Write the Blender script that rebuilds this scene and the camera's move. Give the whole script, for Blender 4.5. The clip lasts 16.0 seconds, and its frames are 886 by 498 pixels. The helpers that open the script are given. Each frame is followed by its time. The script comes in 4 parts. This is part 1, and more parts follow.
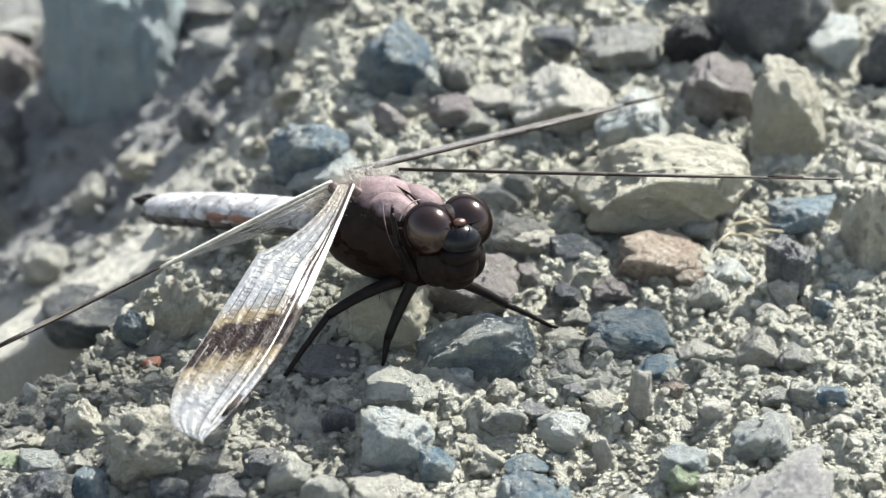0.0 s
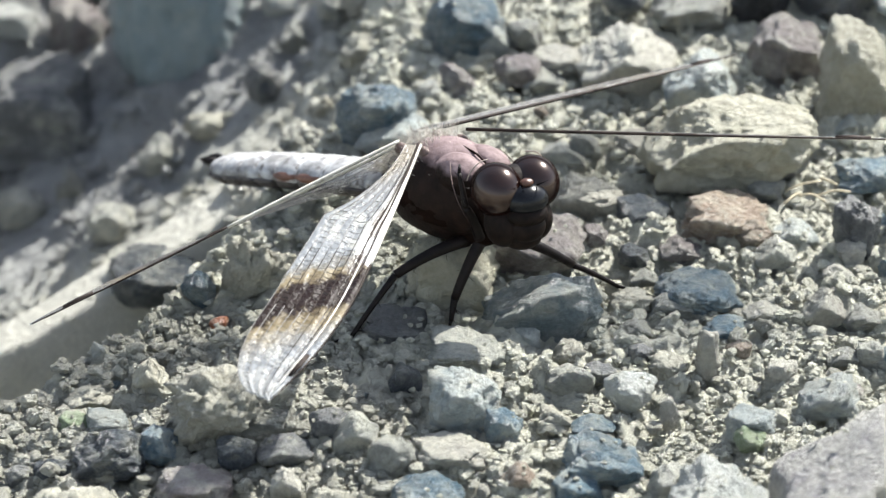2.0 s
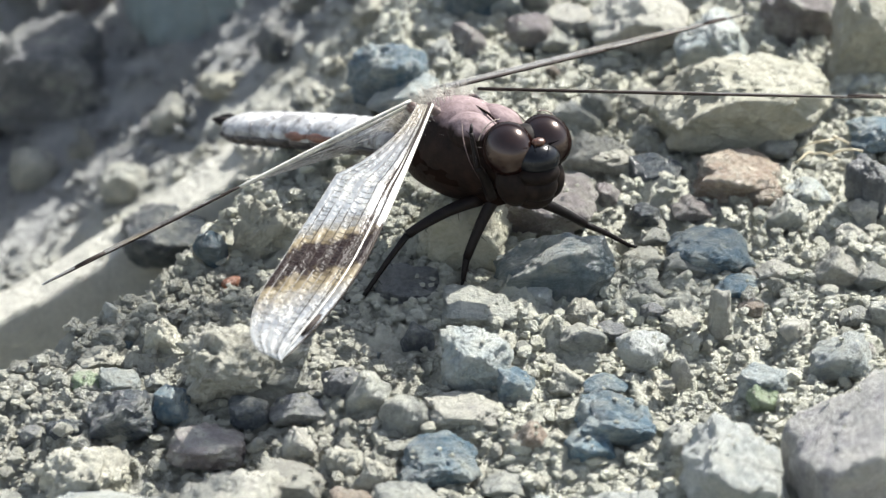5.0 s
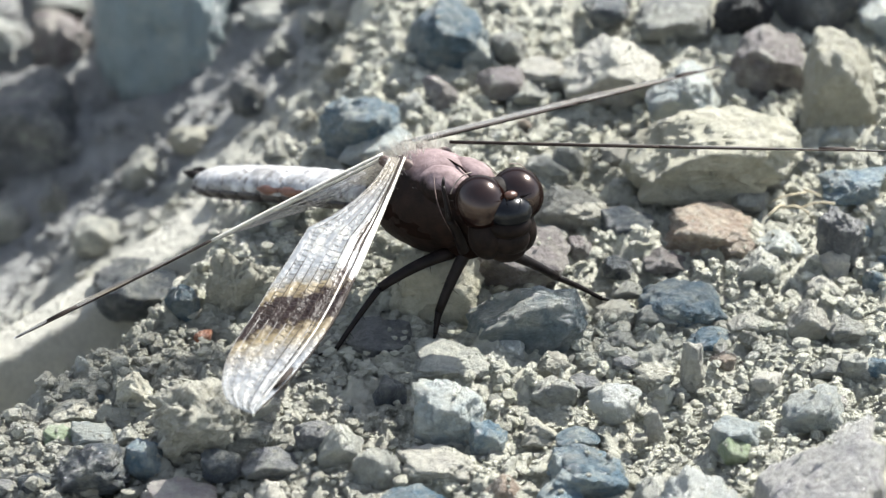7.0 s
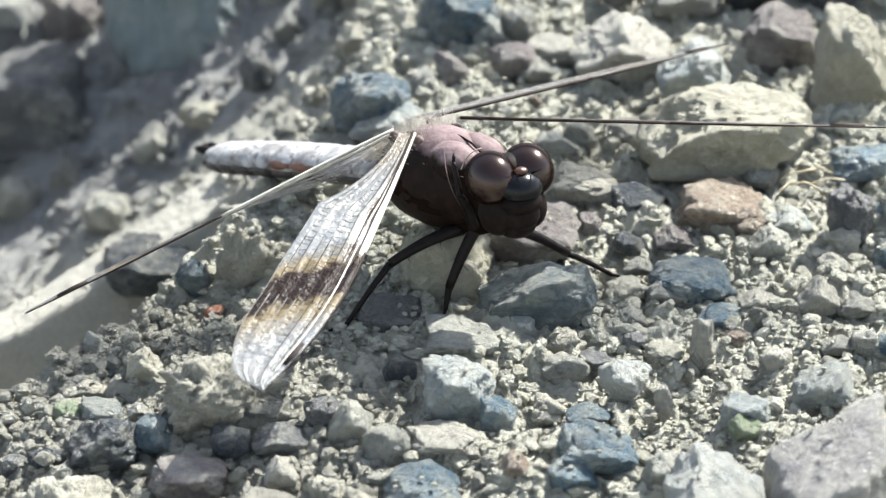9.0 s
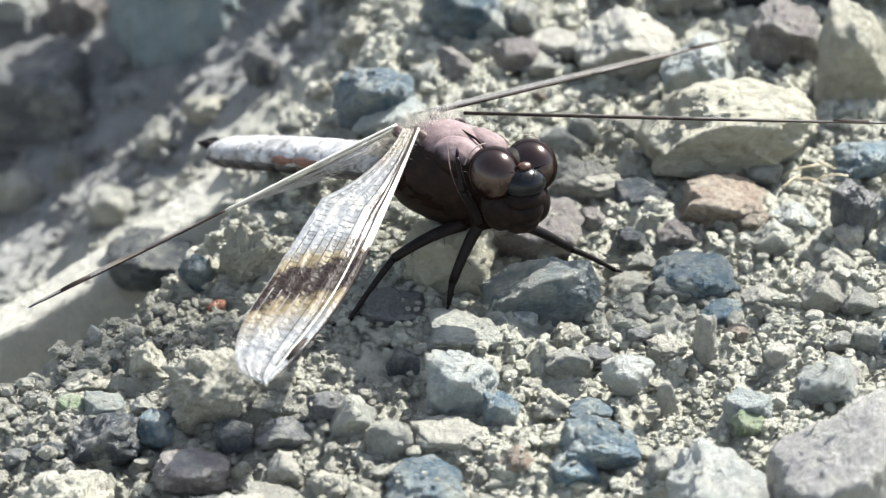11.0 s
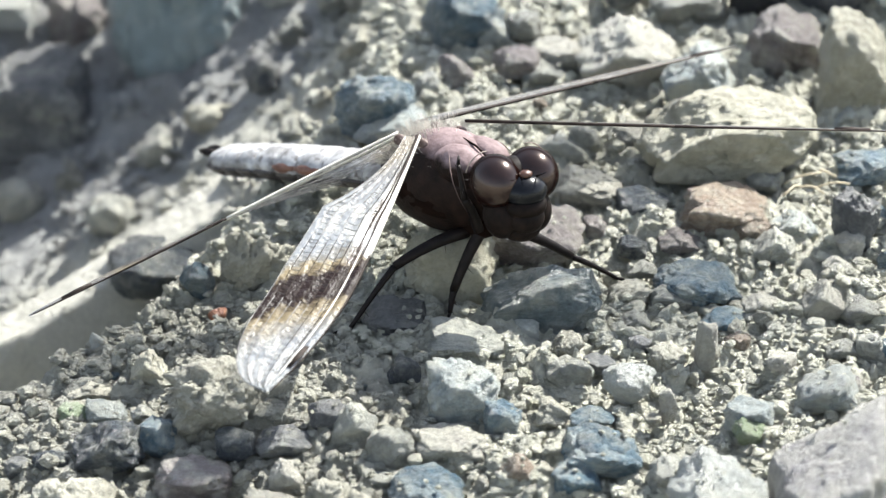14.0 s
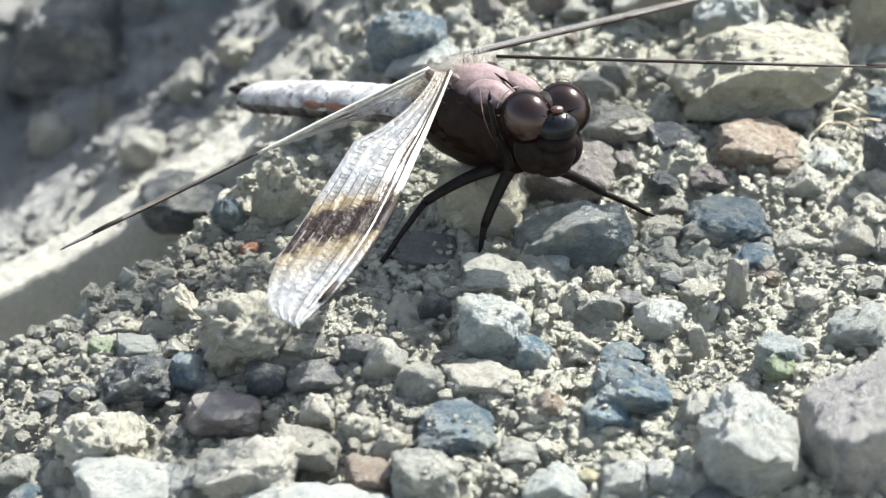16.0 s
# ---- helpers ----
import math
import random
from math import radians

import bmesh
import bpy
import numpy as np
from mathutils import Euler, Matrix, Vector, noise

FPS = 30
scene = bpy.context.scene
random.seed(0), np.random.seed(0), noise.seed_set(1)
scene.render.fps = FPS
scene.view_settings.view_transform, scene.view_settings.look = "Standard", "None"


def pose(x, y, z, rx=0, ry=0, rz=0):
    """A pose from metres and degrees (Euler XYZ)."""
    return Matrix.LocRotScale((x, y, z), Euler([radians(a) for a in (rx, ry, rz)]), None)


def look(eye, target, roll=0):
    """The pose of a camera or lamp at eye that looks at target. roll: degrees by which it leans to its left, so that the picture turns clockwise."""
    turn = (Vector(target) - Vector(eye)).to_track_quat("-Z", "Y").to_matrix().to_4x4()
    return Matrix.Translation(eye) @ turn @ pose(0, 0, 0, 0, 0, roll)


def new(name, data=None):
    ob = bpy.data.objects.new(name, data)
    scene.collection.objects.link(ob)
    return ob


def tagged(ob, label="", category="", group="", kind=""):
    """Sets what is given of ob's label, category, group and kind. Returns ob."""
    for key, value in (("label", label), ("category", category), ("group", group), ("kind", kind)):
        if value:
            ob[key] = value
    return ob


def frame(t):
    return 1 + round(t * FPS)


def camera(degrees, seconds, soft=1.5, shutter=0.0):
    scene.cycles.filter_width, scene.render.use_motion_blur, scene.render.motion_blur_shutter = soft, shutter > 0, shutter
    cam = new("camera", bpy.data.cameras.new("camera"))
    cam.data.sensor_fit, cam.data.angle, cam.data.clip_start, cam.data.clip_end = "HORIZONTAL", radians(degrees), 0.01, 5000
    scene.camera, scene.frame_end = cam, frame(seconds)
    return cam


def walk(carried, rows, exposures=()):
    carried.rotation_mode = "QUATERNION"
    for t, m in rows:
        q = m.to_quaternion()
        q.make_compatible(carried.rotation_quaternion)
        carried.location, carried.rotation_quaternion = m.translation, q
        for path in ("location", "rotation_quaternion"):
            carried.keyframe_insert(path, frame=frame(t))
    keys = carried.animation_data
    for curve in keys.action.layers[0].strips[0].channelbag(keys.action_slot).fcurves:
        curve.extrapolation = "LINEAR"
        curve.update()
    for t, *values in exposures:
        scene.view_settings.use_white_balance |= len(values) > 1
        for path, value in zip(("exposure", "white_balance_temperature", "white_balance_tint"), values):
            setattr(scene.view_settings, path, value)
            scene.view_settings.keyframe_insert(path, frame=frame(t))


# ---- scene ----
MM = 0.001
DIST = 0.0392 / math.tan(radians(6.0))
TIP = 24.0
cam = camera(12.0, 16.0, 1.35)
cam.data.dof.use_dof = True
cam.data.dof.focus_distance = 0.354
cam.data.dof.aperture_fstop = 50.0
BASE = look((0, -DIST * math.cos(radians(TIP)), DIST * math.sin(radians(TIP))), (0, 0, 0))
# seconds, yaw to the left, pitch up, roll: a hand-held tele lens that trembles
ROWS = [
    (0.0, -0.6945, 0.3703, 0.097),
    (0.5, -0.5563, 0.5822, 0.069),
    (1.0, -0.3743, 0.6318, 0.232),
    (1.5, -0.0609, 0.4851, 0.137),
    (2.0, 0.2170, -0.1742, 0.160),
    (2.5, 0.3797, -0.4878, 0.064),
    (3.0, 0.5013, -0.7055, 0.142),
    (3.5, 0.4724, -0.7090, 0.234),
    (5.8, 0.3427, -0.7291, 0.001),
    (6.0, 0.3452, -0.5608, 0.007),
    (6.5, -0.0499, -0.2049, -0.038),
    (7.0, 0.0000, 0.0000, 0.000),
    (7.5, 0.2674, -0.0017, 0.183),
    (8.0, 0.3130, 0.1452, 0.109),
    (8.5, 0.3445, -0.1128, 0.113),
    (9.0, 0.1401, -0.3290, 0.098),
    (9.5, 0.2397, -0.4126, 0.265),
    (9.7, 0.1406, -0.4183, 0.242),
    (11.8, 0.3308, -0.3834, 0.119),
    (12.0, 0.4954, -0.4579, 0.062),
    (12.5, 0.5377, -0.3841, 0.000),
    (13.0, 0.2315, -0.1834, 0.108),
    (13.5, 0.0919, -0.1861, -0.027),
    (14.0, 0.2026, -0.2882, 0.205),
    (14.2, 0.1843, -0.2535, 0.250),
    (14.3, 0.3072, -0.4916, 0.300),
    (14.4, 0.3556, -0.7781, 0.380),
    (14.5, 0.4170, -1.2386, 0.398),
    (15.0, 0.5952, -1.7109, 0.373),
    (15.5, 0.6700, -1.5157, 0.366),
    (16.0, 0.6238, -1.1634, 0.389),
]
walk(cam, [(t, BASE @ pose(0, 0, 0, pitch, yaw, roll)) for t, yaw, pitch, roll in ROWS], [(0.0, 1.27), (3.5, 1.29), (6.5, 1.34), (9.0, 1.37), (12.5, 1.46), (13.5, 1.47), (15.0, 1.42), (16.0, 1.46)])

# ---- world and sun ----
SUN_AZ, SUN_EL = 44.0, 48.0
world = bpy.data.worlds.new("sky")
scene.world = world
world.use_nodes = True
sky = world.node_tree.nodes.new("ShaderNodeTexSky")
sky.sky_type, sky.sun_disc = "NISHITA", False
sky.sun_elevation, sky.sun_rotation = radians(SUN_EL), radians(SUN_AZ)
world.node_tree.nodes["Background"].inputs[1].default_value = 0.125
haze = world.node_tree.nodes.new("ShaderNodeHueSaturation")
haze.inputs["Saturation"].default_value = 0.62
world.node_tree.links.new(sky.outputs[0], haze.inputs["Color"])
world.node_tree.links.new(haze.outputs[0], world.node_tree.nodes["Background"].inputs[0])
lamp = bpy.data.lights.new("sun", "SUN")
lamp.energy, lamp.angle, lamp.color = 5.0, radians(0.53), (1.0, 0.985, 0.93)
sun = new("sun", lamp)
to_sun = Vector((math.sin(radians(SUN_AZ)) * math.cos(radians(SUN_EL)), math.cos(radians(SUN_AZ)) * math.cos(radians(SUN_EL)), math.sin(radians(SUN_EL))))
sun.matrix_world = look(tuple(to_sun * 5), (0, 0, 0))


# ---- materials ----
def material(name):
    m = bpy.data.materials.new(name)
    m.use_nodes = True
    return m, m.node_tree, m.node_tree.nodes["Principled BSDF"]


def node(tree, kind, **values):
    n = tree.nodes.new("ShaderNode" + kind)
    for k, v in values.items():
        n.inputs[k.replace("_", " ")].default_value = v
    return n


def ramp(tree, source, stops):
    r = tree.nodes.new("ShaderNodeValToRGB")
    while len(r.color_ramp.elements) < len(stops):
        r.color_ramp.elements.new(0.5)
    for e, (at, c) in zip(r.color_ramp.elements, stops):
        e.position, e.color = at, (c, c, c, 1) if isinstance(c, (int, float)) else (*c, 1)
    tree.links.new(source, r.inputs[0])
    return r.outputs[0]


def mix(tree, fac, a, b, blend="MIX"):
    n = tree.nodes.new("ShaderNodeMix")
    n.data_type, n.blend_type = "RGBA", blend
    for socket, value in ((n.inputs[0], fac), (n.inputs[6], a), (n.inputs[7], b)):
        if hasattr(value, "is_output"):
            tree.links.new(value, socket)
        elif isinstance(value, (int, float)):
            socket.default_value = value
        else:
            socket.default_value = (*value, 1)
    return n.outputs[2]


def noise_out(tree, scale, detail=4.0, rough=0.6, coords=None):
    n = node(tree, "TexNoise", Scale=scale, Detail=detail, Roughness=rough)
    if coords is not None:
        tree.links.new(coords, n.inputs["Vector"])
    return n.outputs[0]


def bump(tree, bsdf, height, strength, distance):
    b = node(tree, "Bump", Strength=strength, Distance=distance)
    tree.links.new(height, b.inputs["Height"])
    tree.links.new(b.outputs[0], bsdf.inputs["Normal"])


DUST = (0.58, 0.57, 0.465)


def stone_material(name, colour, second, dust, rough=0.62, speck=0.4, by_island=False, shade_and_sand=False):
    """Mineral colour in two tones with fine speckle, and patches of dried dust."""
    m, tree, bsdf = material(name)
    geo = tree.nodes.new("ShaderNodeTexCoord").outputs["Object"]
    if by_island:
        pick = tree.nodes.new("ShaderNodeNewGeometry").outputs["Random Per Island"]
    else:
        pick = tree.nodes.new("ShaderNodeObjectInfo").outputs["Random"]
    shift = node(tree, "CombineXYZ")
    for i in range(3):
        tree.links.new(pick, shift.inputs[i])
    add = tree.nodes.new("ShaderNodeVectorMath")
    tree.links.new(geo, add.inputs[0])
    tree.links.new(shift.outputs[0], add.inputs[1])
    at = add.outputs[0]
    broad = ramp(tree, noise_out(tree, 260, 5, 0.65, at), [(0.35, 0.0), (0.66, 1.0)])
    fine = ramp(tree, noise_out(tree, 2300, 3, 0.7, at), [(0.42, 0.0), (0.72, 1.0)])
    dusty = ramp(tree, noise_out(tree, 420, 7, 0.72, at), [(0.5 - dust * 0.3, 0.0), (0.78 - dust * 0.3, 1.0)])
    c = mix(tree, broad, colour, second)
    c = mix(tree, speck, c, mix(tree, fine, (0.06, 0.065, 0.07), (0.62, 0.62, 0.58)), "OVERLAY")
    c = mix(tree, ramp(tree, dusty, [(0.0, 0.0), (1.0, 0.9 if by_island or shade_and_sand else 0.6 if dust else 0.0)]), c, DUST)
    if shade_and_sand:
        # shade beside the dragonfly, painted into the earth as a darker ragged patch
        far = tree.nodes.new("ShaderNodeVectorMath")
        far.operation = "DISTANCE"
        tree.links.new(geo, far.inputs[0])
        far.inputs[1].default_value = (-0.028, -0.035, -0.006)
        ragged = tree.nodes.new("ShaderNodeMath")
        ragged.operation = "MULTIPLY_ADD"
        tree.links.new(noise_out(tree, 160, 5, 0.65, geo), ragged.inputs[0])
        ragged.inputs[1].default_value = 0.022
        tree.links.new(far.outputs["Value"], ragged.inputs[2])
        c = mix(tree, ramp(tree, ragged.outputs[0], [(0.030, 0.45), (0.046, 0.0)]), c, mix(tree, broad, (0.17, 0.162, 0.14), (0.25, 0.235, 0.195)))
        # fine pale sand drifted along the top of the low ridge; shade on the slope beyond it is put into the colour as
        # grey
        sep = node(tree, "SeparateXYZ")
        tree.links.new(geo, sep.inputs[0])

        def maths(op, a, b, c=0.0):
            n = tree.nodes.new("ShaderNodeMath")
            n.operation = op
            for socket, value in zip(n.inputs, (a, b, c)):
                if hasattr(value, "is_output"):
                    tree.links.new(value, socket)
                else:
                    socket.default_value = value
            return n.outputs[0]
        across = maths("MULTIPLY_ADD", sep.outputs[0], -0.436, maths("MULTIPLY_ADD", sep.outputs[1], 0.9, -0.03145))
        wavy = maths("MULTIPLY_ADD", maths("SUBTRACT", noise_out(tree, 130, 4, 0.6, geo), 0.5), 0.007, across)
        west = ramp(tree, maths("ADD", sep.outputs[0], 0.06), [(0.040, 1.0), (0.054, 0.0)])
        crest = maths("MULTIPLY", west, ramp(tree, maths("ADD", wavy, 0.02), [(0.0165, 0.0), (0.0185, 1.0), (0.028, 1.0), (0.036, 0.0)]))
        far_shade = maths("MULTIPLY", ramp(tree, maths("ADD", sep.outputs[0], 0.06), [(0.043, 1.0), (0.052, 0.0)]), ramp(tree, wavy, [(0.011, 0.0), (0.022, 1.0)]))
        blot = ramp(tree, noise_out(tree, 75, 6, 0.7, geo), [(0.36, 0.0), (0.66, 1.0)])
        c = mix(tree, far_shade, c, mix(tree, blot, (0.21, 0.215, 0.215), (0.37, 0.37, 0.345)))
        c = mix(tree, crest, c, mix(tree, fine, (0.48, 0.465, 0.40), (0.60, 0.585, 0.505)))
    tone = node(tree, "HueSaturation")
    tree.links.new(ramp(tree, pick, [(0.0, 0.72), (1.0, 1.2)]), tone.inputs["Value"])
    tree.links.new(c, tone.inputs["Color"])
    tree.links.new(tone.outputs[0], bsdf.inputs["Base Color"])
    tree.links.new(ramp(tree, dusty, [(0.0, rough * 0.62), (1.0, max(0.36, rough * 0.66))]), bsdf.inputs["Roughness"])
    bsdf.inputs["Specular IOR Level"].default_value = 0.65
    both = tree.nodes.new("ShaderNodeMath")
    both.operation = "MULTIPLY_ADD"
    tree.links.new(noise_out(tree, 520, 4, 0.6, at), both.inputs[0])
    both.inputs[1].default_value = 0.7
    tree.links.new(noise_out(tree, 1700, 6, 0.78, at), both.inputs[2])
    fines = tree.nodes.new("ShaderNodeMath")
    fines.operation = "MULTIPLY_ADD"
    tree.links.new(noise_out(tree, 5200, 3, 0.7, at), fines.inputs[0])
    fines.inputs[1].default_value = 0.3
    tree.links.new(both.outputs[0], fines.inputs[2])
    bump(tree, bsdf, fines.outputs[0], 1.0, 0.0008)
    return m


ROCKS = {
    "b": ("blue-grey", stone_material("blue_grey_stone", (0.07, 0.135, 0.185), (0.165, 0.25, 0.305), 0.28, 0.5)),
    "l": ("light blue-grey", stone_material("light_blue_stone", (0.31, 0.37, 0.385), (0.45, 0.50, 0.505), 0.5, 0.5)),
    "u": ("smooth pale teal-blue", stone_material("teal_slab", (0.31, 0.39, 0.405), (0.37, 0.45, 0.465), 0.05, 0.5, 0.1)),
    "d": ("dark slate", stone_material("dark_slate", (0.055, 0.07, 0.085), (0.10, 0.11, 0.12), 0.1, 0.45)),
    "s": ("dull dark grey", stone_material("dull_grey_stone", (0.14, 0.145, 0.15), (0.20, 0.20, 0.20), 0.05)),
    # black colour for the shade in a hole between rocks
    "x": ("black shaded gap drawn as a", stone_material("gap_shade_black", (0.008, 0.008, 0.009), (0.016, 0.016, 0.016), 0.0, 0.8, 0.05)),
    "k": ("blue-grey and white-ended", stone_material("mottled_blue_stone", (0.08, 0.13, 0.155), (0.21, 0.255, 0.27), 0.3, 0.5)),
    "v": ("pale mauve-grey", stone_material("pale_mauve_stone", (0.46, 0.44, 0.45), (0.68, 0.665, 0.63), 0.35, 0.55)),
    "g": ("grey", stone_material("grey_stone", (0.22, 0.23, 0.22), (0.33, 0.33, 0.295), 0.5)),
    "w": ("pale whitish-grey", stone_material("pale_stone", (0.48, 0.50, 0.49), (0.66, 0.67, 0.635), 0.3, 0.5)),
    "p": ("pale beige dusty", stone_material("pale_beige_stone", (0.44, 0.41, 0.35), (0.52, 0.49, 0.43), 0.6)),
    "t": ("tan sandstone", stone_material("tan_stone", (0.36, 0.34, 0.245), (0.50, 0.47, 0.355), 0.25, 0.7, 0.15)),
    "o": ("reddish-tan", stone_material("reddish_tan_stone", (0.30, 0.215, 0.16), (0.42, 0.345, 0.265), 0.08)),
    "m": ("mauve-brown", stone_material("mauve_stone", (0.18, 0.15, 0.145), (0.25, 0.22, 0.21), 0.15, 0.6, 0.2)),
    "r": ("brick-red", stone_material("brick_red_stone", (0.36, 0.12, 0.06), (0.42, 0.17, 0.09), 0.1, 0.5, 0.1)),
    "n": ("pale green", stone_material("pale_green_stone", (0.24, 0.30, 0.18), (0.30, 0.36, 0.23), 0.1, 0.5, 0.1)),
    "y": ("ochre-yellow", stone_material("ochre_stone", (0.42, 0.36, 0.16), (0.46, 0.40, 0.22), 0.2)),
    "c": ("crumbly grey-beige earth", stone_material("earth_clod", (0.36, 0.335, 0.265), (0.48, 0.45, 0.355), 0.6, 0.85, 0.35)),
}
EARTH = stone_material("dusty_earth", (0.41, 0.40, 0.33), (0.605, 0.595, 0.49), 0.6, 0.88, 0.35, shade_and_sand=True)
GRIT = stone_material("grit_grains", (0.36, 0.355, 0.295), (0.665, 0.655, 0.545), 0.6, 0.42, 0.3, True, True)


def plain(name, colour, second, rough, scale=900.0, spec=0.5, bump_by=0.3, depth=0.0001, coat=0.0, sheen=0.0):
    m, tree, bsdf = material(name)
    at = tree.nodes.new("ShaderNodeTexCoord").outputs["Object"]
    f = noise_out(tree, scale, 5, 0.65, at)
    tree.links.new(mix(tree, ramp(tree, f, [(0.35, 0.0), (0.65, 1.0)]), colour, second), bsdf.inputs["Base Color"])
    bsdf.inputs["Roughness"].default_value = rough
    bsdf.inputs["Specular IOR Level"].default_value = spec
    bsdf.inputs["Coat Weight"].default_value = coat
    bsdf.inputs["Coat Roughness"].default_value = 0.06
    bsdf.inputs["Sheen Weight"].default_value = sheen
    bump(tree, bsdf, noise_out(tree, scale * 4, 4, 0.7, at), bump_by, depth)
    return m


EYE_BROWN = plain("eye_brown", (0.006, 0.0024, 0.002), (0.012, 0.0055, 0.0045), 0.2, 500, 0.42, 0.0)
EYE_BROWN.node_tree.nodes["Principled BSDF"].inputs["Specular Tint"].default_value = (1.0, 0.8, 0.72, 1)
gloss_tree = EYE_BROWN.node_tree
facing = node(gloss_tree, "LayerWeight", Blend=0.5)
gloss_tree.links.new(ramp(gloss_tree, facing.outputs["Facing"], [(0.33, 0.6), (0.52, 0.02)]), gloss_tree.nodes["Principled BSDF"].inputs["Specular IOR Level"])
FACE_BLACK = plain("face_blue_black", (0.003, 0.0035, 0.005), (0.006, 0.0065, 0.008), 0.22, 900, 0.22, 0.1)
JAW_BROWN = plain("jaw_dark_brown", (0.003, 0.002, 0.0016), (0.013, 0.0075, 0.0056), 0.55, 1400, 0.09, 0.35, 0.0001)
VERTEX_ORANGE = plain("vertex_orange", (0.04, 0.015, 0.008), (0.08, 0.032, 0.016), 0.35, 1500)


def thorax_material():
    """Mauve-brown on the back, dark brown on the flanks, with a ragged border."""
    m, tree, bsdf = material("thorax_brown")
    at = tree.nodes.new("ShaderNodeTexCoord").outputs["Object"]
    sep = node(tree, "SeparateXYZ")
    tree.links.new(at, sep.inputs[0])
    edge = tree.nodes.new("ShaderNodeMath")
    edge.operation = "MULTIPLY_ADD"
    tree.links.new(noise_out(tree, 600, 4, 0.65, at), edge.inputs[0])
    edge.inputs[1].default_value = 0.0014
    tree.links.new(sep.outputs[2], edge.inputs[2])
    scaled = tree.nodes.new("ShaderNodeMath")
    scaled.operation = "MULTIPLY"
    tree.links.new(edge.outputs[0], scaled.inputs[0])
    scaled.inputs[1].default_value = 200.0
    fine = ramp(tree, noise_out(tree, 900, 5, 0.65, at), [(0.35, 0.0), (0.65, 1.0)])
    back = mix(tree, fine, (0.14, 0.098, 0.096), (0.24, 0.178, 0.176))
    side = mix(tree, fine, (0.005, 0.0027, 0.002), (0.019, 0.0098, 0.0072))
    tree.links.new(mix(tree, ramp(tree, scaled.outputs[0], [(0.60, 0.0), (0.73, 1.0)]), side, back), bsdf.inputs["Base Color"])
    bsdf.inputs["Roughness"].default_value = 0.6
    bsdf.inputs["Specular IOR Level"].default_value = 0.12
    bump(tree, bsdf, noise_out(tree, 2600, 4, 0.7, at), 0.7, 0.0001)
    return m


THORAX_TWO = thorax_material()
THORAX_BROWN = plain("thorax_mauve_brown", (0.085, 0.057, 0.05), (0.165, 0.118, 0.104), 0.55, 420, 0.25, 0.7)
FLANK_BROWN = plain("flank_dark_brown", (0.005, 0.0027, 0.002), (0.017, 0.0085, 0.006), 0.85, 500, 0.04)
STRIPE_CREAM = plain("stripe_cream", (0.20, 0.15, 0.12), (0.32, 0.26, 0.21), 0.5, 900)
HAIR_PALE = plain("hair_pale", (0.46, 0.42, 0.36), (0.62, 0.57, 0.5), 0.5, 900, 0.4)
LEG_BLACK = plain("leg_black_brown", (0.004, 0.0027, 0.0024), (0.011, 0.007, 0.006), 0.5, 1200, 0.15)


def bloom_material():
    """Whitish bloom worn through to dark brown in flecks and blotches."""
    m, tree, bsdf = material("pruinose_white")
    at = tree.nodes.new("ShaderNodeTexCoord").outputs["Object"]
    c = mix(tree, ramp(tree, noise_out(tree, 420, 4, 0.6, at), [(0.38, 0.0), (0.6, 1.0)]), (0.20, 0.195, 0.19), (0.46, 0.46, 0.46))
    c = mix(tree, ramp(tree, noise_out(tree, 900, 5, 0.7, at), [(0.53, 0.0), (0.64, 0.9)]), c, (0.06, 0.045, 0.04))
    tree.links.new(c, bsdf.inputs["Base Color"])
    bsdf.inputs["Roughness"].default_value = 0.5
    bump(tree, bsdf, noise_out(tree, 2000, 4, 0.7, at), 0.9, 0.0002)
    return m


PRUINOSE = bloom_material()
BELLY_BLACK = plain("belly_black", (0.02, 0.017, 0.016), (0.05, 0.04, 0.038), 0.4, 900)
SPOT_ORANGE = plain("spot_rust", (0.09, 0.035, 0.022), (0.20, 0.095, 0.065), 0.5, 900)
STRAW = plain("straw", (0.42, 0.36, 0.24), (0.58, 0.51, 0.36), 0.6, 700)
VEIN = plain("vein_dark", (0.016, 0.011, 0.009), (0.04, 0.029, 0.023), 0.6, 900, 0.12)
VEIN_PALE = plain("vein_cream", (0.46, 0.43, 0.37), (0.62, 0.59, 0.52), 0.4, 900)
VEIN_SILVER = plain("vein_silver_grey", (0.09, 0.083, 0.076), (0.20, 0.19, 0.18), 0.45, 900, 0.3)


